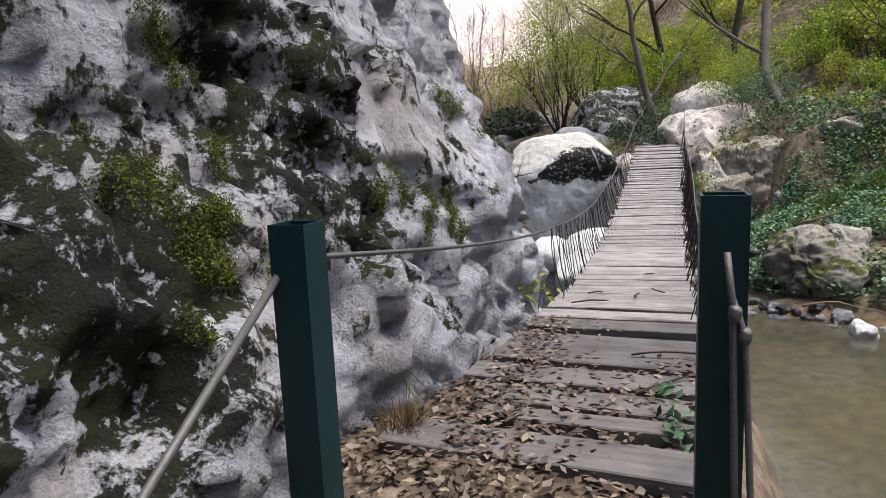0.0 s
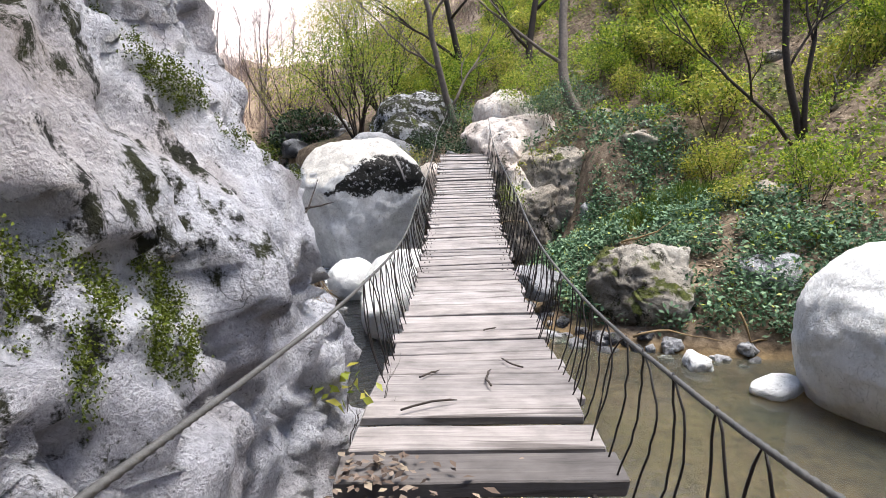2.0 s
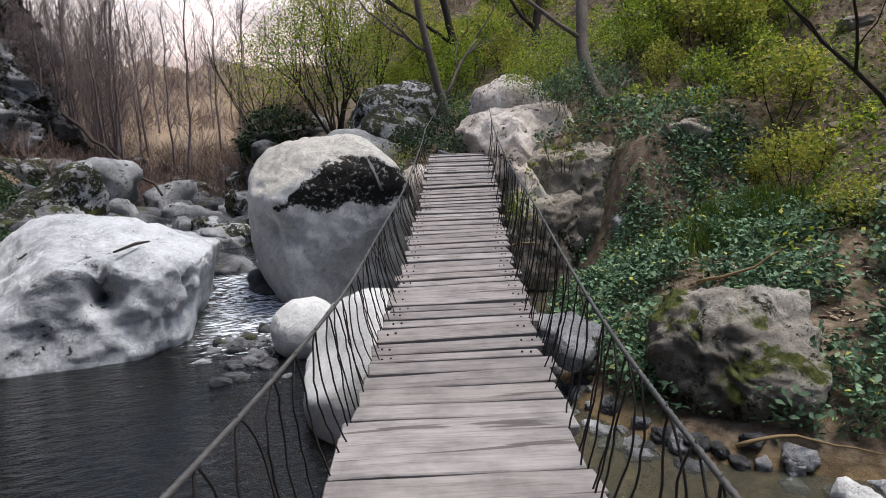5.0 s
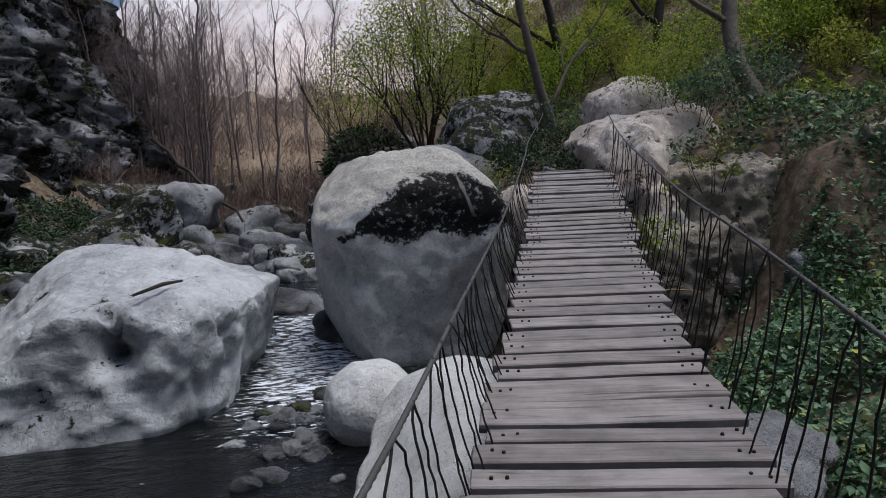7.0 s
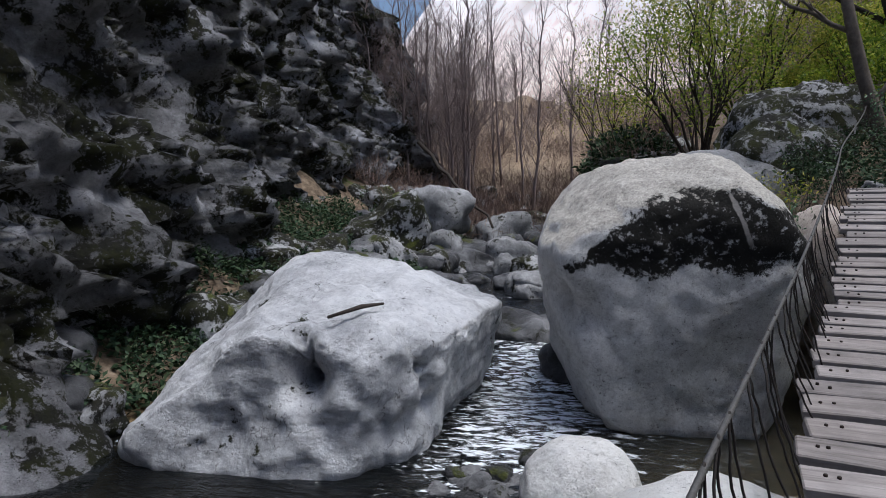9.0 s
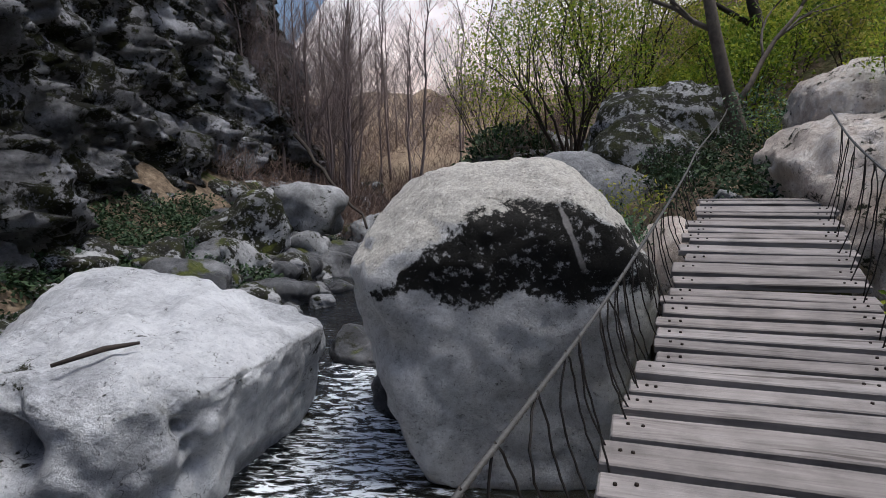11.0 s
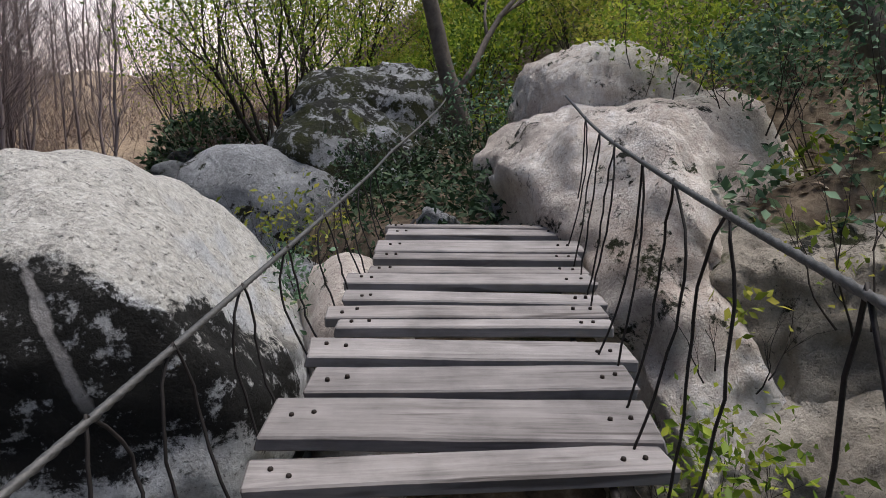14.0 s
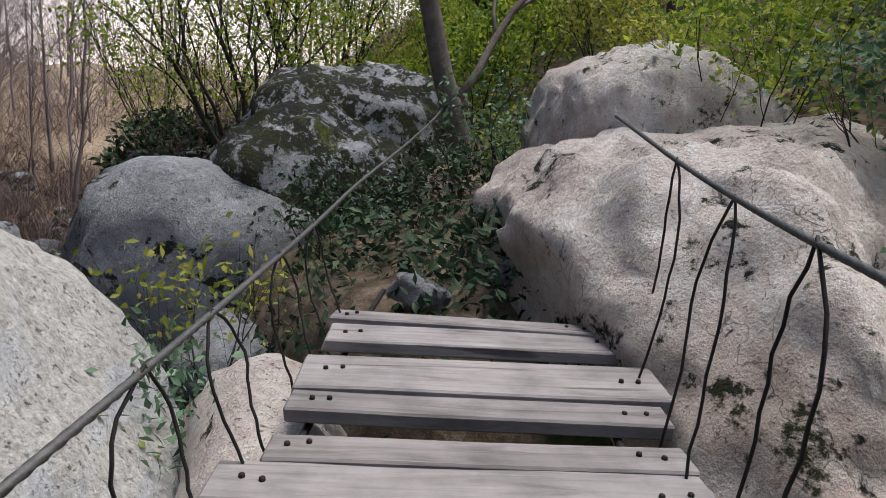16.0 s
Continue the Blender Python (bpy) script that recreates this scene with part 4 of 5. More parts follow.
def clumped(center, radii, clumps, per, tight, seed, shell=0.5):
    """Points gathered in clumps inside an ellipsoid, more of them near its skin."""
    r = np.random.RandomState(seed)
    d = r.normal(size=(clumps, 3))
    d /= np.linalg.norm(d, axis=1)[:, None]
    c = d * (r.uniform(shell, 1.0, clumps) ** 0.6)[:, None] * np.array(radii)
    p = np.repeat(c, per, 0) + r.normal(size=(clumps * per, 3)) * tight
    return p + np.array(center)


def limb(a, b, bend, r, n=7):
    a, b = Vector(a), Vector(b)
    side = Vector((r.uniform(-1, 1), r.uniform(-1, 1), r.uniform(-0.2, 0.8))) * bend * (b - a).length
    return [a.lerp(b, i / n) + side * math.sin(math.pi * i / n) * 0.5 + Vector((r.uniform(-1, 1), r.uniform(-1, 1), r.uniform(-1, 1))) * (b - a).length * 0.015 for i in range(n + 1)]


def branching(start, way, length, radius, depth, r, out, tips, sides=5, forks=3, spread=0.55):
    """Adds tubes for a limb and its forks."""
    start, way = Vector(start), Vector(way).normalized()
    end = start + way * length
    pts = limb(start, end, 0.22, r, 5)
    out.append((pts, [radius * (1 - 0.55 * i / 5) for i in range(6)], max(3, sides)))
    if depth == 0:
        tips.append(end)
        tips.append(pts[3])
        return
    for k in range(forks):
        t = r.uniform(0.35, 1.0) if k else 1.0
        p = pts[min(5, int(t * 5))]
        w = way + Vector((r.uniform(-1, 1), r.uniform(-1, 1), r.uniform(-0.5, 0.9))) * spread
        branching(p, w, length * r.uniform(0.5, 0.75), radius * 0.5, depth - 1, r, out, tips, sides - 1, forks, spread)


def tubes_mesh(name, tubes, material):
    vs, fs = [], []
    for pts, rad, sides in tubes:
        v, f = tube_data(pts, rad, sides, len(vs))
        vs += v
        fs += f
    return mesh_of(name, vs, fs, material, True)


def clear_of_path(p):
    p = np.asarray(p)
    s = (p[:, 0] - AX) * D.x + (p[:, 1] - AY) * D.y
    off = (p[:, 0] - AX) * N.x + (p[:, 1] - AY) * N.y
    return p[~((np.abs(off) < 0.66) & (s > -1) & (s < 16.9) & (p[:, 2] > 0.3))]


def tree(name, trunk, radius, material, label, limbs, seed, leaf=None, leaf_count=12, leaf_size=0.06, top=0.45, puff=0.22):
    """A trunk through given points, limbs (from a share of the trunk, direction, length, thickness), twigs and leaves."""
    r = random.Random(seed)
    foot = trunk[0]
    trunk = [(foot[0], foot[1], min(foot[2], ground_height(foot[0], foot[1]) - 0.25)), *trunk]
    root = thing(name, label, "tree", at=pose(*trunk[0]))
    base = Vector(trunk[0])
    line = []
    for a, b in zip(trunk, trunk[1:]):
        line += [Vector(a).lerp(Vector(b), k / 5) for k in range(5)]
    line.append(Vector(trunk[-1]))
    n = len(line)
    for _ in range(5):
        line = [line[0]] + [(line[i - 1] + line[i] * 2 + line[i + 1]) / 4 for i in range(1, n - 1)] + [line[-1]]
    line = [p + Vector((noise.noise(p * 1.3), noise.noise(p * 1.3 + Vector((9, 0, 0))), 0)) * radius * 0.5 for p in line]
    put("trunk", tube("trunk", [p - base for p in line], [radius * (1.35 if i < 2 else 1 - (1 - top) * i / n) for i in range(n)], material, 10), root)
    tips = []
    for share, way, length, thick in limbs:
        out = []
        branching(line[int(share * (n - 1))] - base, way, length, thick, 2, r, out, tips)
        put("limb", tubes_mesh("limb", out, material), root)
    if leaf and tips:
        rr = np.random.RandomState(seed)
        pts = np.repeat(np.array([t[:] for t in tips]), leaf_count, 0) + rr.normal(size=(len(tips) * leaf_count, 3)) * puff
        put("crown", leaves_mesh("crown", pts, leaf_size, leaf, seed, 0.3), root, kind="stuff")
    return root


# the leaning tree on the slope, and the forked one farther along
tree("leaning_tree", [(8.25, 14.9, 1.3), (8.0, 15.05, 1.85), (7.75, 15.5, 2.6), (7.85, 15.75, 3.6), (8.1, 16.2, 5.0), (8.3, 16.5, 7.6)], 0.165, M_BARK, "leaning crooked tree with smooth grey-brown bark on the slope",
     [(0.62, (-1, 0.3, 0.75), 2.2, 0.05), (0.8, (0.8, 0.4, 0.6), 1.8, 0.05), (0.95, (-0.3, -0.6, 0.8), 1.8, 0.05), (1.0, (0.3, 0.5, 0.8), 1.6, 0.05), (0.9, (-0.8, 0.5, 0.5), 1.8, 0.05)], 31, M_YELLOW, 10)
tree("forked_tree", [(10.2, 10.9, 0.9), (10.0, 10.95, 1.6), (9.75, 11.0, 2.4), (9.6, 11.1, 4.6), (9.5, 11.2, 6.0)], 0.09, M_BARKD, "slender forked tree with dark bark on the slope",
     [(0.22, (0.15, 0.1, 1), 3.4, 0.06), (0.24, (-1.0, 0.1, 0.85), 2.6, 0.045), (0.3, (0.6, 0.2, 0.8), 1.7, 0.03), (0.6, (0.5, -0.3, 0.7), 1.5, 0.03), (1.0, (0.1, 0, 1), 1.5, 0.03)], 32, M_GREEN, 6)
tree("rock_tree", [(6.4, 19.35, 1.4), (6.3, 19.3, 2.05), (6.08, 19.2, 2.75), (5.75, 19.1, 3.85), (5.45, 19.1, 5.6)], 0.14, M_BARK, "leaning tree growing out of the rocks past the bridge",
     [(0.5, (0.6, 0.2, 0.9), 1.8, 0.05), (0.75, (-0.8, 0.3, 0.6), 1.7, 0.045), (0.9, (0.6, -0.4, 0.8), 1.7, 0.045), (1.0, (-0.4, 0.2, 0.8), 1.6, 0.045)], 33, M_GREEN, 9)
tree("back_tree", [(7.9, 22.3, 2.6), (7.7, 22.3, 3.6), (7.3, 22.3, 4.8), (6.9, 22.4, 7.2)], 0.16, M_BARKD, "dark-barked tree on the slope behind the rocks",
     [(0.4, (0.7, 0, 0.8), 2.0, 0.06), (0.6, (-0.9, 0.2, 0.6), 2.0, 0.06), (0.8, (0.5, -0.5, 0.6), 1.8, 0.05), (1.0, (-0.3, 0.3, 0.8), 1.8, 0.05)], 34, M_YELLOW, 10)
tree("back_tree", [(9.0, 20.0, 3.4), (9.1, 20.2, 4.6), (9.4, 20.3, 6.2), (9.4, 20.4, 8.5)], 0.13, M_BARKD, "dark-barked tree on the slope behind the rocks",
     [(0.4, (-0.7, 0, 0.8), 2.0, 0.06), (0.6, (0.9, -0.3, 0.6), 2.0, 0.06), (0.8, (-0.5, -0.5, 0.6), 1.8, 0.05), (1.0, (0.3, 0.3, 0.8), 1.8, 0.05)], 36, M_GREEN, 10)


def thicket(name, at, stems, height, radii, leaf, count, seed, label, size=0.06, bark=M_BARKD, thick=0.022, lean=(0, 0), shell=0.45, tight=0.2):
    """Many arching stems from one foot with a leafy crown."""
    r = random.Random(seed)
    root = thing(name, label, "shrub", at=pose(*at))
    out, tips = [], []
    for k in range(stems):
        a = 2 * math.pi * k / stems + r.uniform(-0.3, 0.3)
        w = Vector((math.cos(a) * 0.45 + lean[0], math.sin(a) * 0.45 + lean[1], 1.0))
        branching((math.cos(a) * 0.15, math.sin(a) * 0.15, -0.1), w, height * r.uniform(0.5, 0.75), thick, 2, r, out, tips, 5, 3, 0.5)
    put("stem", tubes_mesh("stem", out, bark), root, kind="stuff")
    c = (lean[0] * height * 0.7, lean[1] * height * 0.7, height * 0.72)
    pts = clumped(c, radii, count // 14, 14, tight, seed, shell)
    put("foliage", leaves_mesh("foliage", pts, size, leaf, seed, 0.3), root, kind="stuff")
    return root


thicket("yellow_thicket", (4.3, 23.4, 1.7), 11, 3.0, (2.3, 1.6, 1.25), M_GREEN, 8000, 41, "tall many-stemmed bush with yellow-green autumn leaves", 0.05, thick=0.04, lean=(-0.1, 0), tight=0.26)
thicket("yellow_thicket", (5.6, 25.5, 2.6), 9, 4.2, (2.6, 1.8, 1.7), M_YELLOW, 17000, 42, "tall many-stemmed bush with yellow-green autumn leaves", 0.055, thick=0.04, tight=0.3)
thicket("yellow_thicket", (2.6, 29.5, 1.2), 9, 3.8, (1.6, 1.4, 1.5), M_YELLOW, 2600, 43, "tall sparse bush with yellow autumn leaves", 0.055, thick=0.03, tight=0.3)
ivy = thing("ivy_mound", "dense dark evergreen bush of glossy leaves beside the stream", "shrub", at=pose(3.0, 27.2, 1.2))
put("stem", tubes_mesh("stem", [(limb((0, 0, -0.4), (0.9 * math.cos(a), 0.9 * math.sin(a), 0.8), 0.2, random.Random(int(a * 10))), [0.03] * 8, 5) for a in (0.3, 1.5, 2.6, 3.9, 5.2)], M_BARKD), ivy, kind="stuff")
put("foliage", leaves_mesh("foliage", clumped((0, 0, 0.45), (1.35, 1.1, 1.15), 260, 14, 0.1, 51, 0.75), 0.11, M_DARKIVY, 51, 0.35), ivy, kind="stuff")

# bushes scattered over the right-hand slope
r = random.Random(61)
protos = []
for k, (leaf, col) in enumerate(((M_YELLOW, "yellow-green"), (M_GREEN, "green"), (M_GREEN, "fresh green"), (M_YELLOW, "yellowing"))):
    protos.append(thicket("slope_bush", (10.5 + k, 15.0 + 1.2 * k, ground_height(10.5 + k, 15.0 + 1.2 * k)), 6, 1.0, (0.62, 0.6, 0.42), leaf, 1300, 70 + k, f"low {col} bush growing on the leaf-strewn slope", 0.058, thick=0.012, tight=0.12))
    tagged(protos[-1], group="bushes on the slope")
spots = []
while len(spots) < 230:
    x, y = r.uniform(6.6, 21), r.uniform(8.5, 30)
    if noise.noise(Vector((x * 0.33, y * 0.33, 4.0))) < -0.15 or x - lerp(y, SHORE_R) < 3.3 or (x < 9.3 and 12.8 < y < 18.6) or (x < 8.0 and 16 < y < 19.5):
        continue
    if any((x - a) ** 2 + (y - b) ** 2 < 0.3 for a, b in spots):
        continue
    spots.append((x, y))
    k = r.uniform(0.55, 1.1) * (1 + max(0, x - 9) * 0.05)
    copy_thing(r.choice(protos), pose(x, y, ground_height(x, y) - 0.05, 0, 0, r.uniform(0, 360)) @ Matrix.Diagonal((k, k, k * r.uniform(0.8, 1.2), 1)))


def scatter(n, box, test, seed, lift=(0.02, 0.2)):
    rr = random.Random(seed)
    pts = []
    while len(pts) < n:
        x, y = rr.uniform(box[0], box[1]), rr.uniform(box[2], box[3])
        if rr.random() < test(x, y):
            pts.append((x, y, ground_height(x, y) + rr.uniform(*lift)))
    return pts


def on_right_bank(x, y, lo, hi):
    d = x - lerp(y, SHORE_R)
    return 1.0 if lo < d < hi else 0.0


def patch(x, y, scale, seed, lo):
    return 1.0 if noise.fractal(Vector((x * scale, y * scale, seed)), 1.0, 2.0, 3) > lo else 0.05


def stuff(name, label, category, mesh):
    return thing(name, label, category, kind="stuff", mesh=mesh)


stuff("ground_ivy", "dark green ground ivy and nettles covering the low bank", "ground cover",
      leaves_mesh("ground_ivy", clear_of_path(scatter(27000, (4.4, 9.5, 6.8, 13.2), lambda x, y: on_right_bank(x, y, 0.35, 3.6) * patch(x, y, 1.1, 2.0, -0.12), 81, (0.03, 0.34))), 0.048, M_IVY, 81, 0.5, spread=0.42))
stuff("bank_growth", "green herbs and brambles on the steep bank behind the rocks", "ground cover",
      leaves_mesh("bank_growth", scatter(4500, (6.3, 9.2, 12.2, 15.2), lambda x, y: on_right_bank(x, y, 0.25, 3.2) * patch(x, y, 1.3, 7.0, -0.2), 95, (0.02, 0.32)), 0.05, M_IVY, 95, 0.4, spread=0.42))
stuff("slope_herbs", "yellow-green herbs and low growth on the slope", "ground cover",
      leaves_mesh("slope_herbs", scatter(65000, (6.5, 20, 8, 30), lambda x, y: on_right_bank(x, y, 2.3, 18) * patch(x, y, 0.7, 5.0, 0.0), 82, (0.02, 0.3)), 0.055, M_GREEN, 82, 0.4))
stuff("slope_litter", "brown fallen leaves on the slope", "fallen leaves",
      leaves_mesh("slope_litter", scatter(30000, (5, 20, 7.5, 28), lambda x, y: on_right_bank(x, y, 1.5, 17), 83, (0.005, 0.03)), 0.06, M_SLOPELEAF, 83, 0.8, 1.3))
grass = scatter(3800, (6.2, 9.2, 10.3, 12.8), lambda x, y: max(0.0, 1 - ((x - 7.6) / 1.3) ** 2 - ((y - 11.5) / 1.0) ** 2), 84, (0.0, 0.12))
stuff("grass_patch", "bright green tufted grass on the bank", "grass", leaves_mesh("grass_patch", grass, 0.05, M_GRASS, 84, 0.1, 5.0, 0.12, heads=(0, 0, 1)))
stuff("left_bank_herbs", "dark green herbs on the shaded far bank", "ground cover",
      leaves_mesh("left_bank_herbs", scatter(46000, (-4.6, -0.6, 9, 27), lambda x, y: (1.0 if x < lerp(y, SHORE_L) - 0.15 else 0.0) * patch(x, y, 0.8, 9.0, -0.4), 85, (0.02, 0.3)), 0.06, M_DARKIVY, 85, 0.5, spread=0.4))
stuff("path_weeds", "dark weeds on the path past the bridge", "weeds",
      leaves_mesh("path_weeds", clear_of_path(scatter(9000, (3.6, 7.4, 15.6, 19.2), lambda x, y: on_right_bank(x, y, 0.3, 4.5) * patch(x, y, 1.6, 3.0, -0.25), 86, (0.02, 0.4))), 0.045, M_DARKIVY, 86, 0.4))
shelf = [p for p in scatter(16000, (-1.2, 1.8, -0.5, 5.0), lambda x, y: 1.0 if (x - AX) * N.x + (y - AY) * N.y < 0.55 and (x - AX) * D.x + (y - AY) * D.y < 4.5 else 0.0, 87, (0.004, 0.06)) if p[2] > -0.5]
stuff("leaf_litter", "dry brown fallen leaves on the earth by the first planks", "fallen leaves", leaves_mesh("leaf_litter", shelf, 0.032, M_LITTER, 87, 0.72, 1.6, 0.42))
on_planks = [tuple(on_bridge(s_, o_, lerp(s_, DECK) + z_)) for s_, o_, z_ in ((random.Random(i).uniform(1.9, 4.1), -0.52 + abs(random.Random(i + 999).gauss(0, 0.22)), 0.004 + random.Random(i + 5).uniform(0, 0.035)) for i in range(560))]
stuff("plank_leaves", "dry leaves drifted onto the first planks", "fallen leaves", leaves_mesh("plank_leaves", on_planks, 0.03, M_LITTER, 88, 0.8, 1.6, 0.42))
stuff("dry_brush", "reddish-brown leafless brushwood up the valley", "brushwood",
      leaves_mesh("dry_brush", scatter(42000, (-14, 16, 30, 62), lambda x, y: patch(x, y, 0.3, 6.0, 0.0), 89, (0, 0.8)), 0.11, M_BRUSH, 89, 0.0, 6.0, 0.05, heads=(0, 0, 1), wild=0.75))
stuff("cliff_brush", "brown leafless brush at the foot of the far cliff", "brushwood",
      leaves_mesh("cliff_brush", scatter(14000, (-5.5, 4.5, 26, 37), lambda x, y: patch(x, y, 0.6, 8.0, -0.1), 90, (0, 0.9)), 0.09, M_BRUSH, 90, 0.0, 6.0, 0.06, heads=(0, 0, 1), wild=0.75))

# moss and hanging grass on the near rock face
near = bpy.data.objects["rock_face_near"].data
co = np.empty(len(near.vertices) * 3)
near.vertices.foreach_get("co", co)
co = co.reshape(-1, 3)
sel_moss, sel_grass = [], []
rr = random.Random(91)
CUSHIONS = [(-0.5, 1.6, 1.55, 0.17), (-0.45, 1.75, 1.25, 0.2), (-0.55, 1.5, 1.9, 0.2), (-0.35, 2.1, 1.5, 0.14), (0.15, 3.0, 1.22, 0.16), (0.2, 3.25, 1.12, 0.2), (0.25, 3.5, 1.0, 0.15), (0.3, 4.5, 1.4, 0.17), (0.25, 4.3, 1.7, 0.17)]
for p in co[(co[:, 1] > 0.4) & (co[:, 1] < 5.4) & (co[:, 2] > 0.2) & (co[:, 2] < 3.2)]:
    a = noise.fractal(Vector(p) * 1.25 + Vector((4, 0, 0)), 1.0, 2.0, 3)
    ragged = 1 + 0.9 * noise.fractal(Vector(p) * 6.0, 1.0, 2.0, 3)
    cushion = any((p[0] - x) ** 2 * 0.3 + (p[1] - y) ** 2 + (p[2] - z + 0.5 * (p[1] - y)) ** 2 < (q * ragged) ** 2 for x, y, z, q in CUSHIONS)
    if cushion or a > (0.5 if p[1] < 2.4 else 0.9):
        for _ in range(120):
            sel_moss.append(p + np.array([rr.gauss(0.010, 0.014), rr.gauss(0, 0.022), rr.gauss(0, 0.022)]))
    elif a < -0.42 and p[1] < 2.6:
        for _ in range(4):
            sel_grass.append(p + np.array([rr.gauss(0.03, 0.02), rr.gauss(-0.01, 0.02), rr.gauss(0, 0.03)]))
stuff("rock_moss", "olive moss cushions clinging to the rock face", "moss", leaves_mesh("rock_moss", sel_moss, 0.0075, M_MOSS, 91, 0.2, 1.3, 0.4))
stuff("hanging_grass", "limp grass hanging from cracks in the rock face", "grass", leaves_mesh("hanging_grass", sel_grass, 0.03, M_GRASS, 92, 0.1, 4.0, 0.06, heads=(0.3, -0.1, -1.0)))

# ---- bare trees up the valley ----


def bare_tree(at, height, seed):
    r = random.Random(seed)
    root = thing("bare_tree", "tall slender leafless tree in the hazy distance", "tree", "bare trees up the valley", at=pose(*at))
    line = [Vector((0.12 * noise.noise(Vector((i * 0.4, seed, 0))) * i / 3, 0.1 * noise.noise(Vector((i * 0.4, seed, 9))), height * i / 12)) for i in range(13)]
    put("trunk", tube("trunk", line, [0.055 * (1 - 0.9 * i / 12) + 0.006 for i in range(13)], M_HAZED_TWIG, 6), root)
    out, tips = [], []
    for k in range(30):
        t = r.uniform(0.22, 0.98)
        p = line[int(t * 12)]
        a = r.uniform(0, 6.28)
        branching(p, (math.cos(a) * 0.7, math.sin(a) * 0.7, 0.9), (1.15 - t) * height * 0.3, 0.012, 2, r, out, tips, 3, 3, 0.4)
    put("crown", tubes_mesh("crown", out, M_HAZED_TWIG), root, kind="stuff")
    return root


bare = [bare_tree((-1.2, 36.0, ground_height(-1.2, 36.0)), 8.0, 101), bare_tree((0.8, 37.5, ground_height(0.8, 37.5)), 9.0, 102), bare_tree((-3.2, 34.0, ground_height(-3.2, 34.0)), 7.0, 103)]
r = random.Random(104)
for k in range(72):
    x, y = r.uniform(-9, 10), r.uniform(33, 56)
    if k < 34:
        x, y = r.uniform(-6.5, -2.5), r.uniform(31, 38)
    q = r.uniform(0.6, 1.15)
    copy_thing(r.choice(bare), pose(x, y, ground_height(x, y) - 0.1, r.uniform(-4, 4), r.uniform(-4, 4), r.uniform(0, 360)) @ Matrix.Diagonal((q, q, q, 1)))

# mountainside closing the valley: haze painted into its colour, brightness from its own glow
mm, mnt, mb = mat("glowing_mountain_haze", 1.0)
mp_ = coords(mnt)
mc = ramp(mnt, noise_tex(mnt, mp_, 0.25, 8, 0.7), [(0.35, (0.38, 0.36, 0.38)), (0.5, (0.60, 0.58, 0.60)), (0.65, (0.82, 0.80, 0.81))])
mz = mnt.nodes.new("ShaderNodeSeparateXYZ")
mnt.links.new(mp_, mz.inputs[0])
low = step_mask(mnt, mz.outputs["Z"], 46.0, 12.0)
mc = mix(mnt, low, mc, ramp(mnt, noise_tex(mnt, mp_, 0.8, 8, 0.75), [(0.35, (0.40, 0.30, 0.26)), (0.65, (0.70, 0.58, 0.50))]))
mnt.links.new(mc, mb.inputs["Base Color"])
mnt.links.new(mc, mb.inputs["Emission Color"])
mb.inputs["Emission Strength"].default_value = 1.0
mv = []
MU = [math.radians(a) for a in np.arange(-24, 62, 1.0)]
for a in MU:
    crest = lerp(math.degrees(a), [(-24, 10), (-20, 18), (-17, 30), (-13, 44), (-6, 58), (10, 75), (60, 80)])
    for j in range(31):
        t = j / 30
        d = 95 + 45 * t
        k = 6 * noise.fractal(Vector((a * 12, t * 6, 1.0)), 1.0, 2.0, 5)
        mv.append((d * math.sin(a) + k * 0.3, 9 + d * math.cos(a) + k, -3 + (crest + 3) * t + k * 0.4))
thing("backdrop", "mountainside at the head of the valley, pale with painted haze and glowing", "mountain", kind="structure", mesh=mesh_of("backdrop", mv, grid_faces(len(MU), 31), mm, True))

# ---- stones of the stream and banks ----
stone_protos = {}
for key, material in (("wet", M_WET), ("grey", M_GREY2), ("mossy", M_MOSSY), ("pale", M_PALE), ("brown", M_BROWN)):
    stone_protos[key] = [rock_mesh("stone", (1, 0.85, 0.7), material, 200 + i + len(key) * 7, level=4, box=3.6, lump=0.26, rugged=0.05,
                                   cuts=[(random.Random(i + len(key)).uniform(-1, 1), random.Random(i + 7).uniform(-1, 1), 0.7, 0.75), (0.3 * i - 0.4, -1, 0.1, 0.8)]) for i in range(4)]
LABELS = {"wet": "dark wet rock in the stream", "grey": "grey angular stream rock", "mossy": "lichen-spotted rock on the stream bank", "pale": "pale washed stone at the water's edge", "brown": "brown stone half sunk in the slope"}


def lay_stone(key, x, y, z, size, r, group):
    ob = thing("stream_stone" if key in ("wet", "grey", "pale") else "bank_stone", LABELS[key], "rock", group, mesh=r.choice(stone_protos[key]))
    ob.matrix_world = pose(x, y, z, r.uniform(-15, 15), r.uniform(-15, 15), r.uniform(0, 360)) @ Matrix.Diagonal((size, size * r.uniform(0.8, 1.2), size * r.uniform(0.7, 1.1), 1))


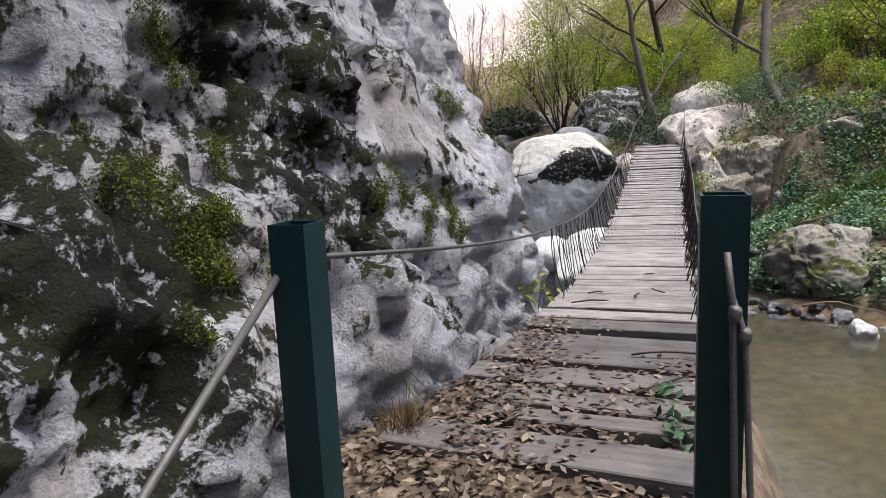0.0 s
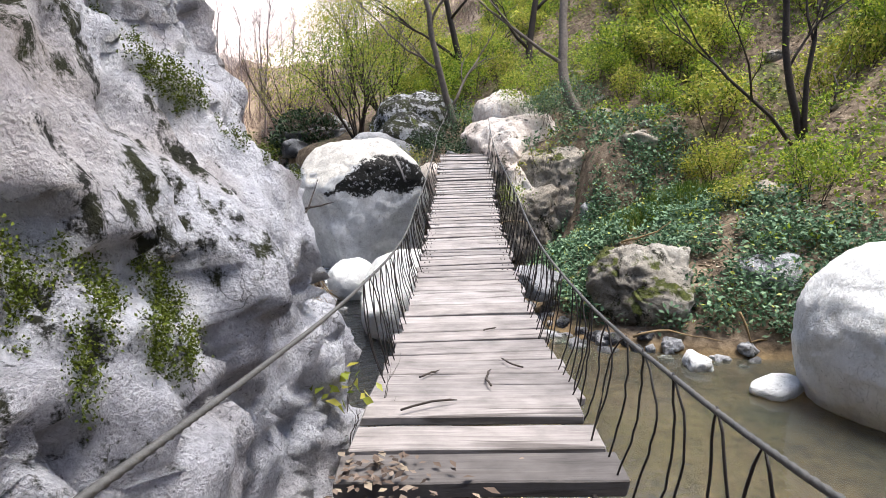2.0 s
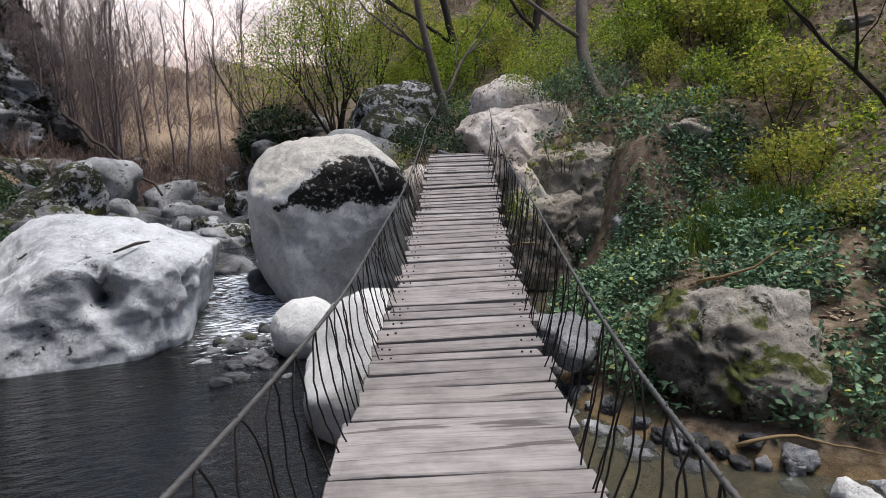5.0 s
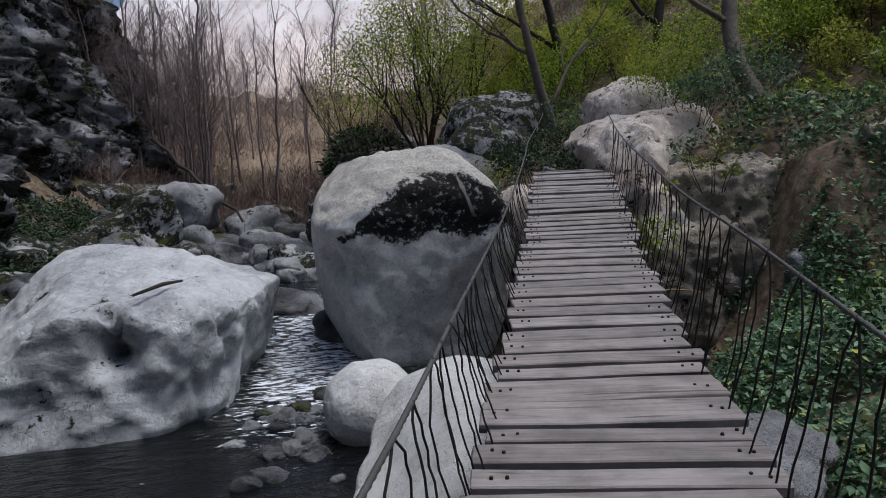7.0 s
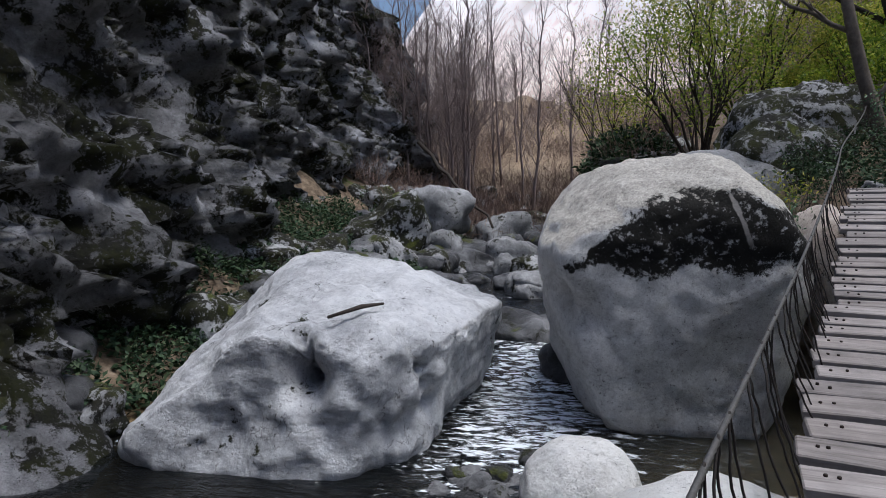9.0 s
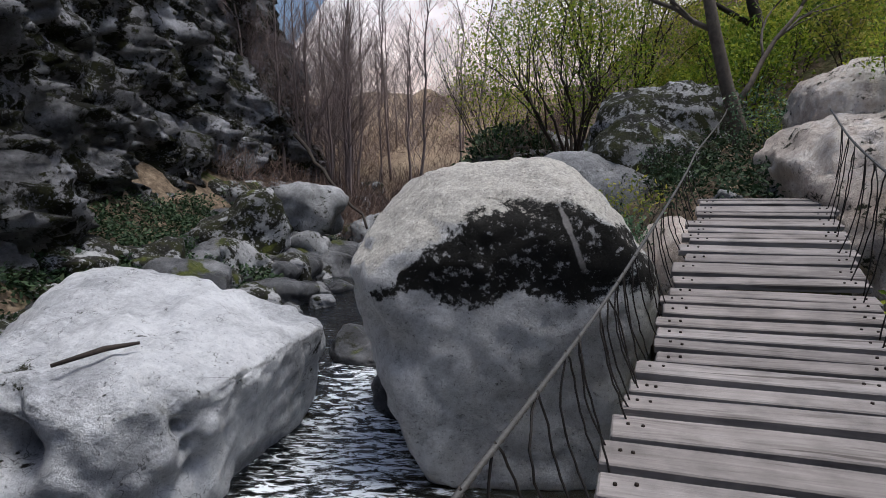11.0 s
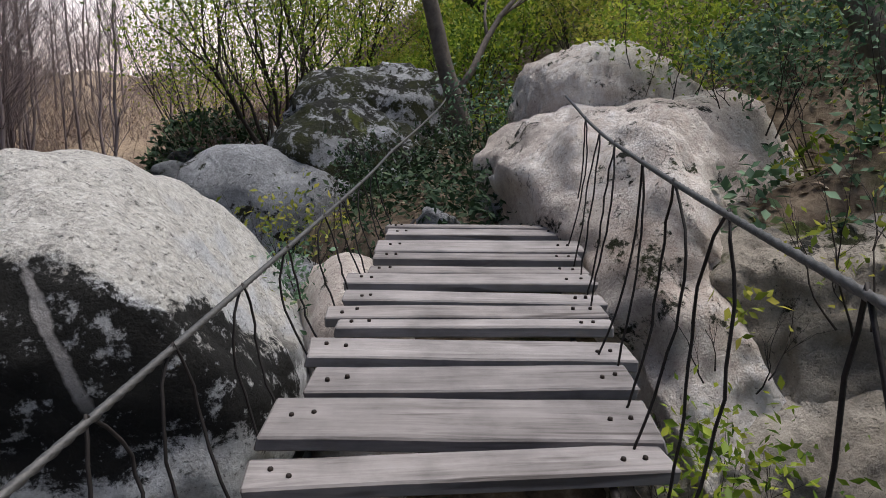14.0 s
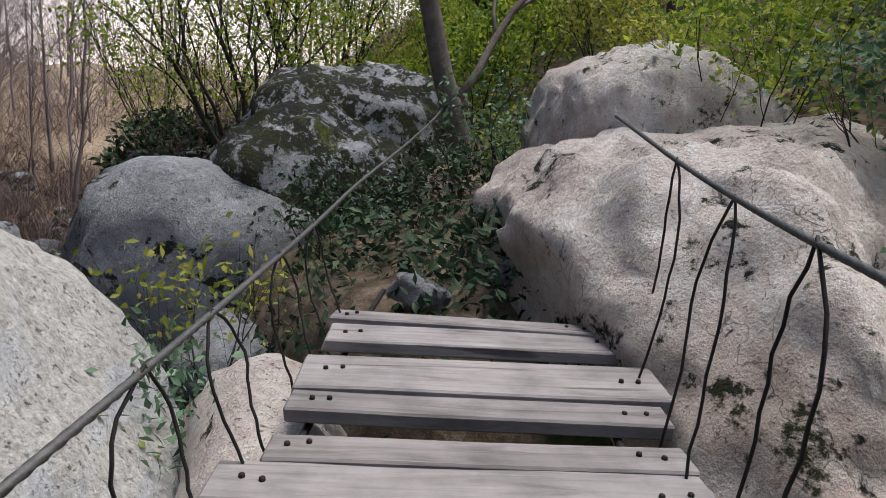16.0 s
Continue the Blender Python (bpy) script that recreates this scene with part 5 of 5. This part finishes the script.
r = random.Random(301)
for k in range(150):
    y = 16.8 + 12 * r.random() ** 1.1
    xl, xr = lerp(y, SHORE_L) - 1.6, lerp(y, SHORE_R) + 0.8
    x = r.uniform(xl, xr)
    if y < 20.5 and -0.5 < x < 2.4:
        continue
    size = r.uniform(0.16, 0.42) if r.random() < 0.7 else r.uniform(0.45, 0.75)
    lay_stone(r.choice(("wet", "wet", "wet", "grey", "mossy")), x, y, max(level_of_water(y), ground_height(x, y)) + size * r.uniform(-0.1, 0.3), size, r, "rocks up the stream")
for k in range(90):
    y = r.uniform(24, 37)
    x = r.uniform(-5.0, 4.2)
    size = r.uniform(0.25, 0.8)
    lay_stone(r.choice(("wet", "mossy", "grey", "wet")), x, y, max(level_of_water(y), ground_height(x, y)) + size * r.uniform(-0.1, 0.2), size, r, "rocks up the stream")
for k in range(70):
    y = r.uniform(12.5, 27)
    x = lerp(y, SHORE_L) - r.uniform(0.0, 2.6)
    lay_stone(r.choice(("wet", "mossy", "wet")), x, y, ground_height(x, y) + 0.03, r.uniform(0.18, 0.6), r, "rocks under the far cliff")
for k in range(60):
    y = r.uniform(7.4, 11.5)
    x = lerp(y, SHORE_R) + r.uniform(-0.2, 0.35)
    lay_stone(r.choice(("wet", "grey", "grey")), x, y, ground_height(x, y) + 0.01, r.uniform(0.04, 0.13), r, "stones along the shore")
for k in range(34):
    y, x = r.uniform(11.6, 13.6), r.uniform(0.9, 2.0)
    lay_stone(r.choice(("wet", "grey")), x, y, -1.15, r.uniform(0.06, 0.16), r, "stones along the shore")
for k in range(46):
    x, y = r.uniform(7.2, 15), r.uniform(9, 22)
    if x < 8.4 and y > 15:
        continue
    lay_stone("brown", x, y, ground_height(x, y), r.uniform(0.08, 0.28), r, "stones on the slope")
for x, y, z, size, key in ((8.3, 9.9, 0.5, 0.36, "brown"), (8.6, 9.7, 0.45, 0.28, "brown"), (7.35, 13.0, -0.05, 0.4, "grey"), (6.9, 8.2, -0.35, 0.35, "grey"), (5.3, 7.5, -1.08, 0.15, "pale"), (4.5, 10.1, -0.6, 0.33, "grey"),
                           (9.3, 13.6, 1.3, 0.5, "brown"), (5.3, 16.45, 1.16, 0.14, "grey"), (5.85, 16.6, 1.2, 0.1, "grey"), (-2.4, 25.7, 0.7, 1.1, "grey"), (-0.6, 27, -0.1, 0.8, "grey"), (-2.6, 22.4, 0.3, 0.9, "mossy"), (-2.2, 18.9, -0.4, 0.4, "pale"),
                           (1.2, 17.5, -0.95, 0.5, "wet"), (1.95, 16.1, -0.9, 0.35, "wet")):
    lay_stone(key, x, y, z, size, r, "")
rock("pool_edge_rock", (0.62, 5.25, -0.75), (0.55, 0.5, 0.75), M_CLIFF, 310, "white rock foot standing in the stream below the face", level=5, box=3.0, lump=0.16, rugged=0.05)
# sticks
for pts in ([(4.9, 8.2, -0.92), (5.3, 8.05, -0.85), (5.8, 7.75, -0.95)], [(6.0, 7.7, -0.6), (6.1, 7.6, -0.95), (6.5, 7.55, -0.95)], [(4.6, 12.5, -0.2), (4.9, 12.2, 0.05), (5.3, 12.1, 0.0)], [(5.4, 9.3, 0.05), (5.75, 9.0, 0.2), (5.9, 8.9, 0.35)]):
    thing("driftwood_stick", "bleached bare stick on the bank", "stick", mesh=tube("driftwood_stick", limb(pts[0], pts[1], 0.15, r, 4) + limb(pts[1], pts[2], 0.15, r, 4)[1:], [0.018 - 0.0015 * i for i in range(9)], M_DRY, 6))
thing("fallen_branch", "short dead branch lying on the flat boulder", "stick", mesh=tube("fallen_branch", [(0.0, 13.3, 0.17), (0.22, 13.55, 0.225), (0.36, 13.75, 0.22)], [0.014, 0.022, 0.012], M_BARKD, 7))

# leafy growth round the end of the bridge
for at, height, radii, leaf, n, seed, label in (
        ((4.35, 16.5, 0.75), 0.6, (0.36, 0.4, 0.2), M_YELLOW, 240, 401, "sprig of yellow-green leaves beside the last planks"),
        ((4.2, 16.0, 0.25), 0.7, (0.35, 0.45, 0.3), M_IVY, 700, 417, "green weeds hanging between the rock and the last planks"),
        ((5.78, 13.95, -0.08), 0.6, (0.35, 0.35, 0.3), M_GREEN, 420, 402, "pale green weed growing below the bridge"),
        ((6.55, 14.05, 0.93), 0.6, (0.35, 0.3, 0.3), M_YELLOW, 160, 403, "yellowing sprig growing on the side rock"),
        ((7.7, 15.2, 1.3), 1.5, (0.9, 0.9, 0.5), M_IVY, 2200, 404, "green overhanging bush above the rock"),
        ((8.4, 16.3, 2.3), 1.2, (0.9, 0.9, 0.6), M_GREEN, 2200, 405, "green overhanging bush above the rock"),
        ((7.9, 17.2, 2.5), 1.0, (0.8, 0.8, 0.5), M_GREEN, 1600, 407, "green overhanging bush above the rock"),
        ((7.3, 15.7, 1.85), 0.6, (0.45, 0.5, 0.25), M_IVY, 1000, 414, "green bush hanging over the shoulder of the rock"),
        ((7.2, 16.6, 2.0), 1.0, (0.7, 0.6, 0.5), M_GREEN, 2000, 416, "green bush above the rock"),
        ((6.1, 17.9, 1.68), 0.7, (0.4, 0.4, 0.35), M_IVY, 600, 408, "dark green weeds beside the path"),
        ((5.0, 18.0, 1.24), 0.5, (0.3, 0.3, 0.25), M_DARKIVY, 500, 409, "dark green weeds beside the path")):
    thicket("weed_bush", at, 6, height, radii, leaf, n, seed, label, 0.034, thick=0.006, tight=0.09, shell=0.2)
# twigs dropped on the boards
r = random.Random(420)
for s_, o_, l_, a_ in ((5.0, 0.1, 0.4, 70), (4.6, -0.35, 0.3, 10), (5.2, -0.3, 0.2, 40), (5.4, 0.3, 0.25, 100), (3.3, 0.15, 0.5, -10), (2.75, 0.2, 0.35, 30), (6.3, 0.1, 0.12, 15)):
    p = on_bridge(s_, o_, lerp(s_, DECK) + 0.02)
    q = p + Vector((math.cos(math.radians(a_)), math.sin(math.radians(a_)), 0)) * l_
    q.z = lerp(s_ + (q - p).dot(D), DECK) + 0.02
    thing("dropped_twig", "thin dead twig lying on the planks", "twig", "twigs on the planks", mesh=tube("dropped_twig", limb(p, q, 0.12, r, 6), [0.006] * 6 + [0.002], M_BARKD, 5))

# knots of the tied-back cables
for p, k in (((-0.335, 0.78, 0.77), 0.016), ((-0.355, 0.74, 0.745), 0.018), ((0.862, 1.1, 1.03), 0.014), ((0.885, 1.1, 0.98), 0.014)):
    thing("cable_clamp", "small steel clamp gripping the tied-back cable", "clamp", "cable clamps", mesh=rock_mesh("cable_clamp", (k, k, k * 1.3), M_CABLE, 430, level=3, lump=0.2), at=pose(*p))

thing("fallen_log", "dead leafless log leaning down from the far cliff", "log", mesh=tube("fallen_log", limb((-4.3, 30.8, 2.9), (-0.65, 26.0, 0.1), 0.08, r, 9), [0.07 - 0.004 * i for i in range(10)], M_BARKD, 7))

# a dead grass tuft at the rock foot, and a green seedling between the first planks
tuft = [(0.02 + 0.1 * math.cos(i * 2.4) * (i % 7) / 7, 2.35 + 0.1 * math.sin(i * 2.4) * (i % 7) / 7, 0.2) for i in range(260)]
stuff("dead_tuft", "straw-coloured dead grass tuft at the rock foot", "grass", leaves_mesh("dead_tuft", tuft, 0.03, M_DRY, 440, 0.0, 5.0, 0.05, heads=(0.2, -0.2, 1.0), wild=0.5))
p = on_bridge(2.5, 0.38, 0.17)
thicket("plank_seedling", (p.x, p.y, p.z), 5, 0.16, (0.14, 0.12, 0.06), M_IVY, 56, 441, "small green seedling pushing up between the planks", 0.045, thick=0.003, tight=0.03, shell=0.2)

# dead leaves and twigs caught on the shoulder of the near face
rr = random.Random(450)
clump = []
for i in range(520):
    t = rr.random()
    clump.append((0.66 + 0.16 * t + rr.gauss(0, 0.025), 4.78 + 0.2 * t + rr.gauss(0, 0.035), 1.1 - 0.4 * t + rr.gauss(0, 0.04)))
stuff("caught_leaves", "brown dead leaves caught on the rock shoulder", "fallen leaves", leaves_mesh("caught_leaves", clump, 0.019, M_LITTER, 450, 0.3, 1.5, 0.4))
dry_stems = [(0.78 + rr.gauss(0, 0.03), 4.92 + rr.gauss(0, 0.06), 0.85 - 0.3 * rr.random()) for i in range(160)]
stuff("hanging_straw", "limp straw-coloured grass hanging from the rock shoulder", "grass", leaves_mesh("hanging_straw", dry_stems, 0.035, M_DRY, 451, 0.0, 5.0, 0.04, heads=(0.35, 0.0, -1.0), wild=0.3))
for a, b in (((0.7, 4.82, 1.0), (0.86, 4.98, 1.28)), ((0.7, 4.82, 1.0), (0.64, 4.78, 1.2)), ((0.78, 4.9, 1.14), (0.93, 4.95, 1.16))):
    thing("rock_twig", "thin bare twig growing from the rock shoulder", "twig", mesh=tube("rock_twig", limb(a, b, 0.12, rr, 6), [0.006, 0.0055, 0.005, 0.0045, 0.004, 0.003, 0.002], M_BARKD, 5))
# orange and yellow leaves of a low plant under the cable
thicket("autumn_sprig", (0.86, 4.75, 0.05), 5, 0.34, (0.16, 0.16, 0.09), M_YELLOW, 70, 452, "low plant with yellow and orange autumn leaves at the rock foot", 0.05, thick=0.004, tight=0.05, shell=0.3)
# pale slab lying in the pool's edge
rock("shore_slab", (5.55, 6.62, -1.07), (0.32, 0.2, 0.075), M_PALE, 453, "flat pale slab at the edge of the pool", category="rock", level=4, box=3.4, lump=0.1, rugged=0.04, turn=20)
# yellow leaves on the rock beside the last boards
thicket("rock_sprig", (6.05, 14.25, 0.72), 4, 0.3, (0.14, 0.12, 0.1), M_YELLOW, 28, 454, "sprig of yellow leaves rooted in the rock", 0.045, thick=0.004, tight=0.05, shell=0.3)
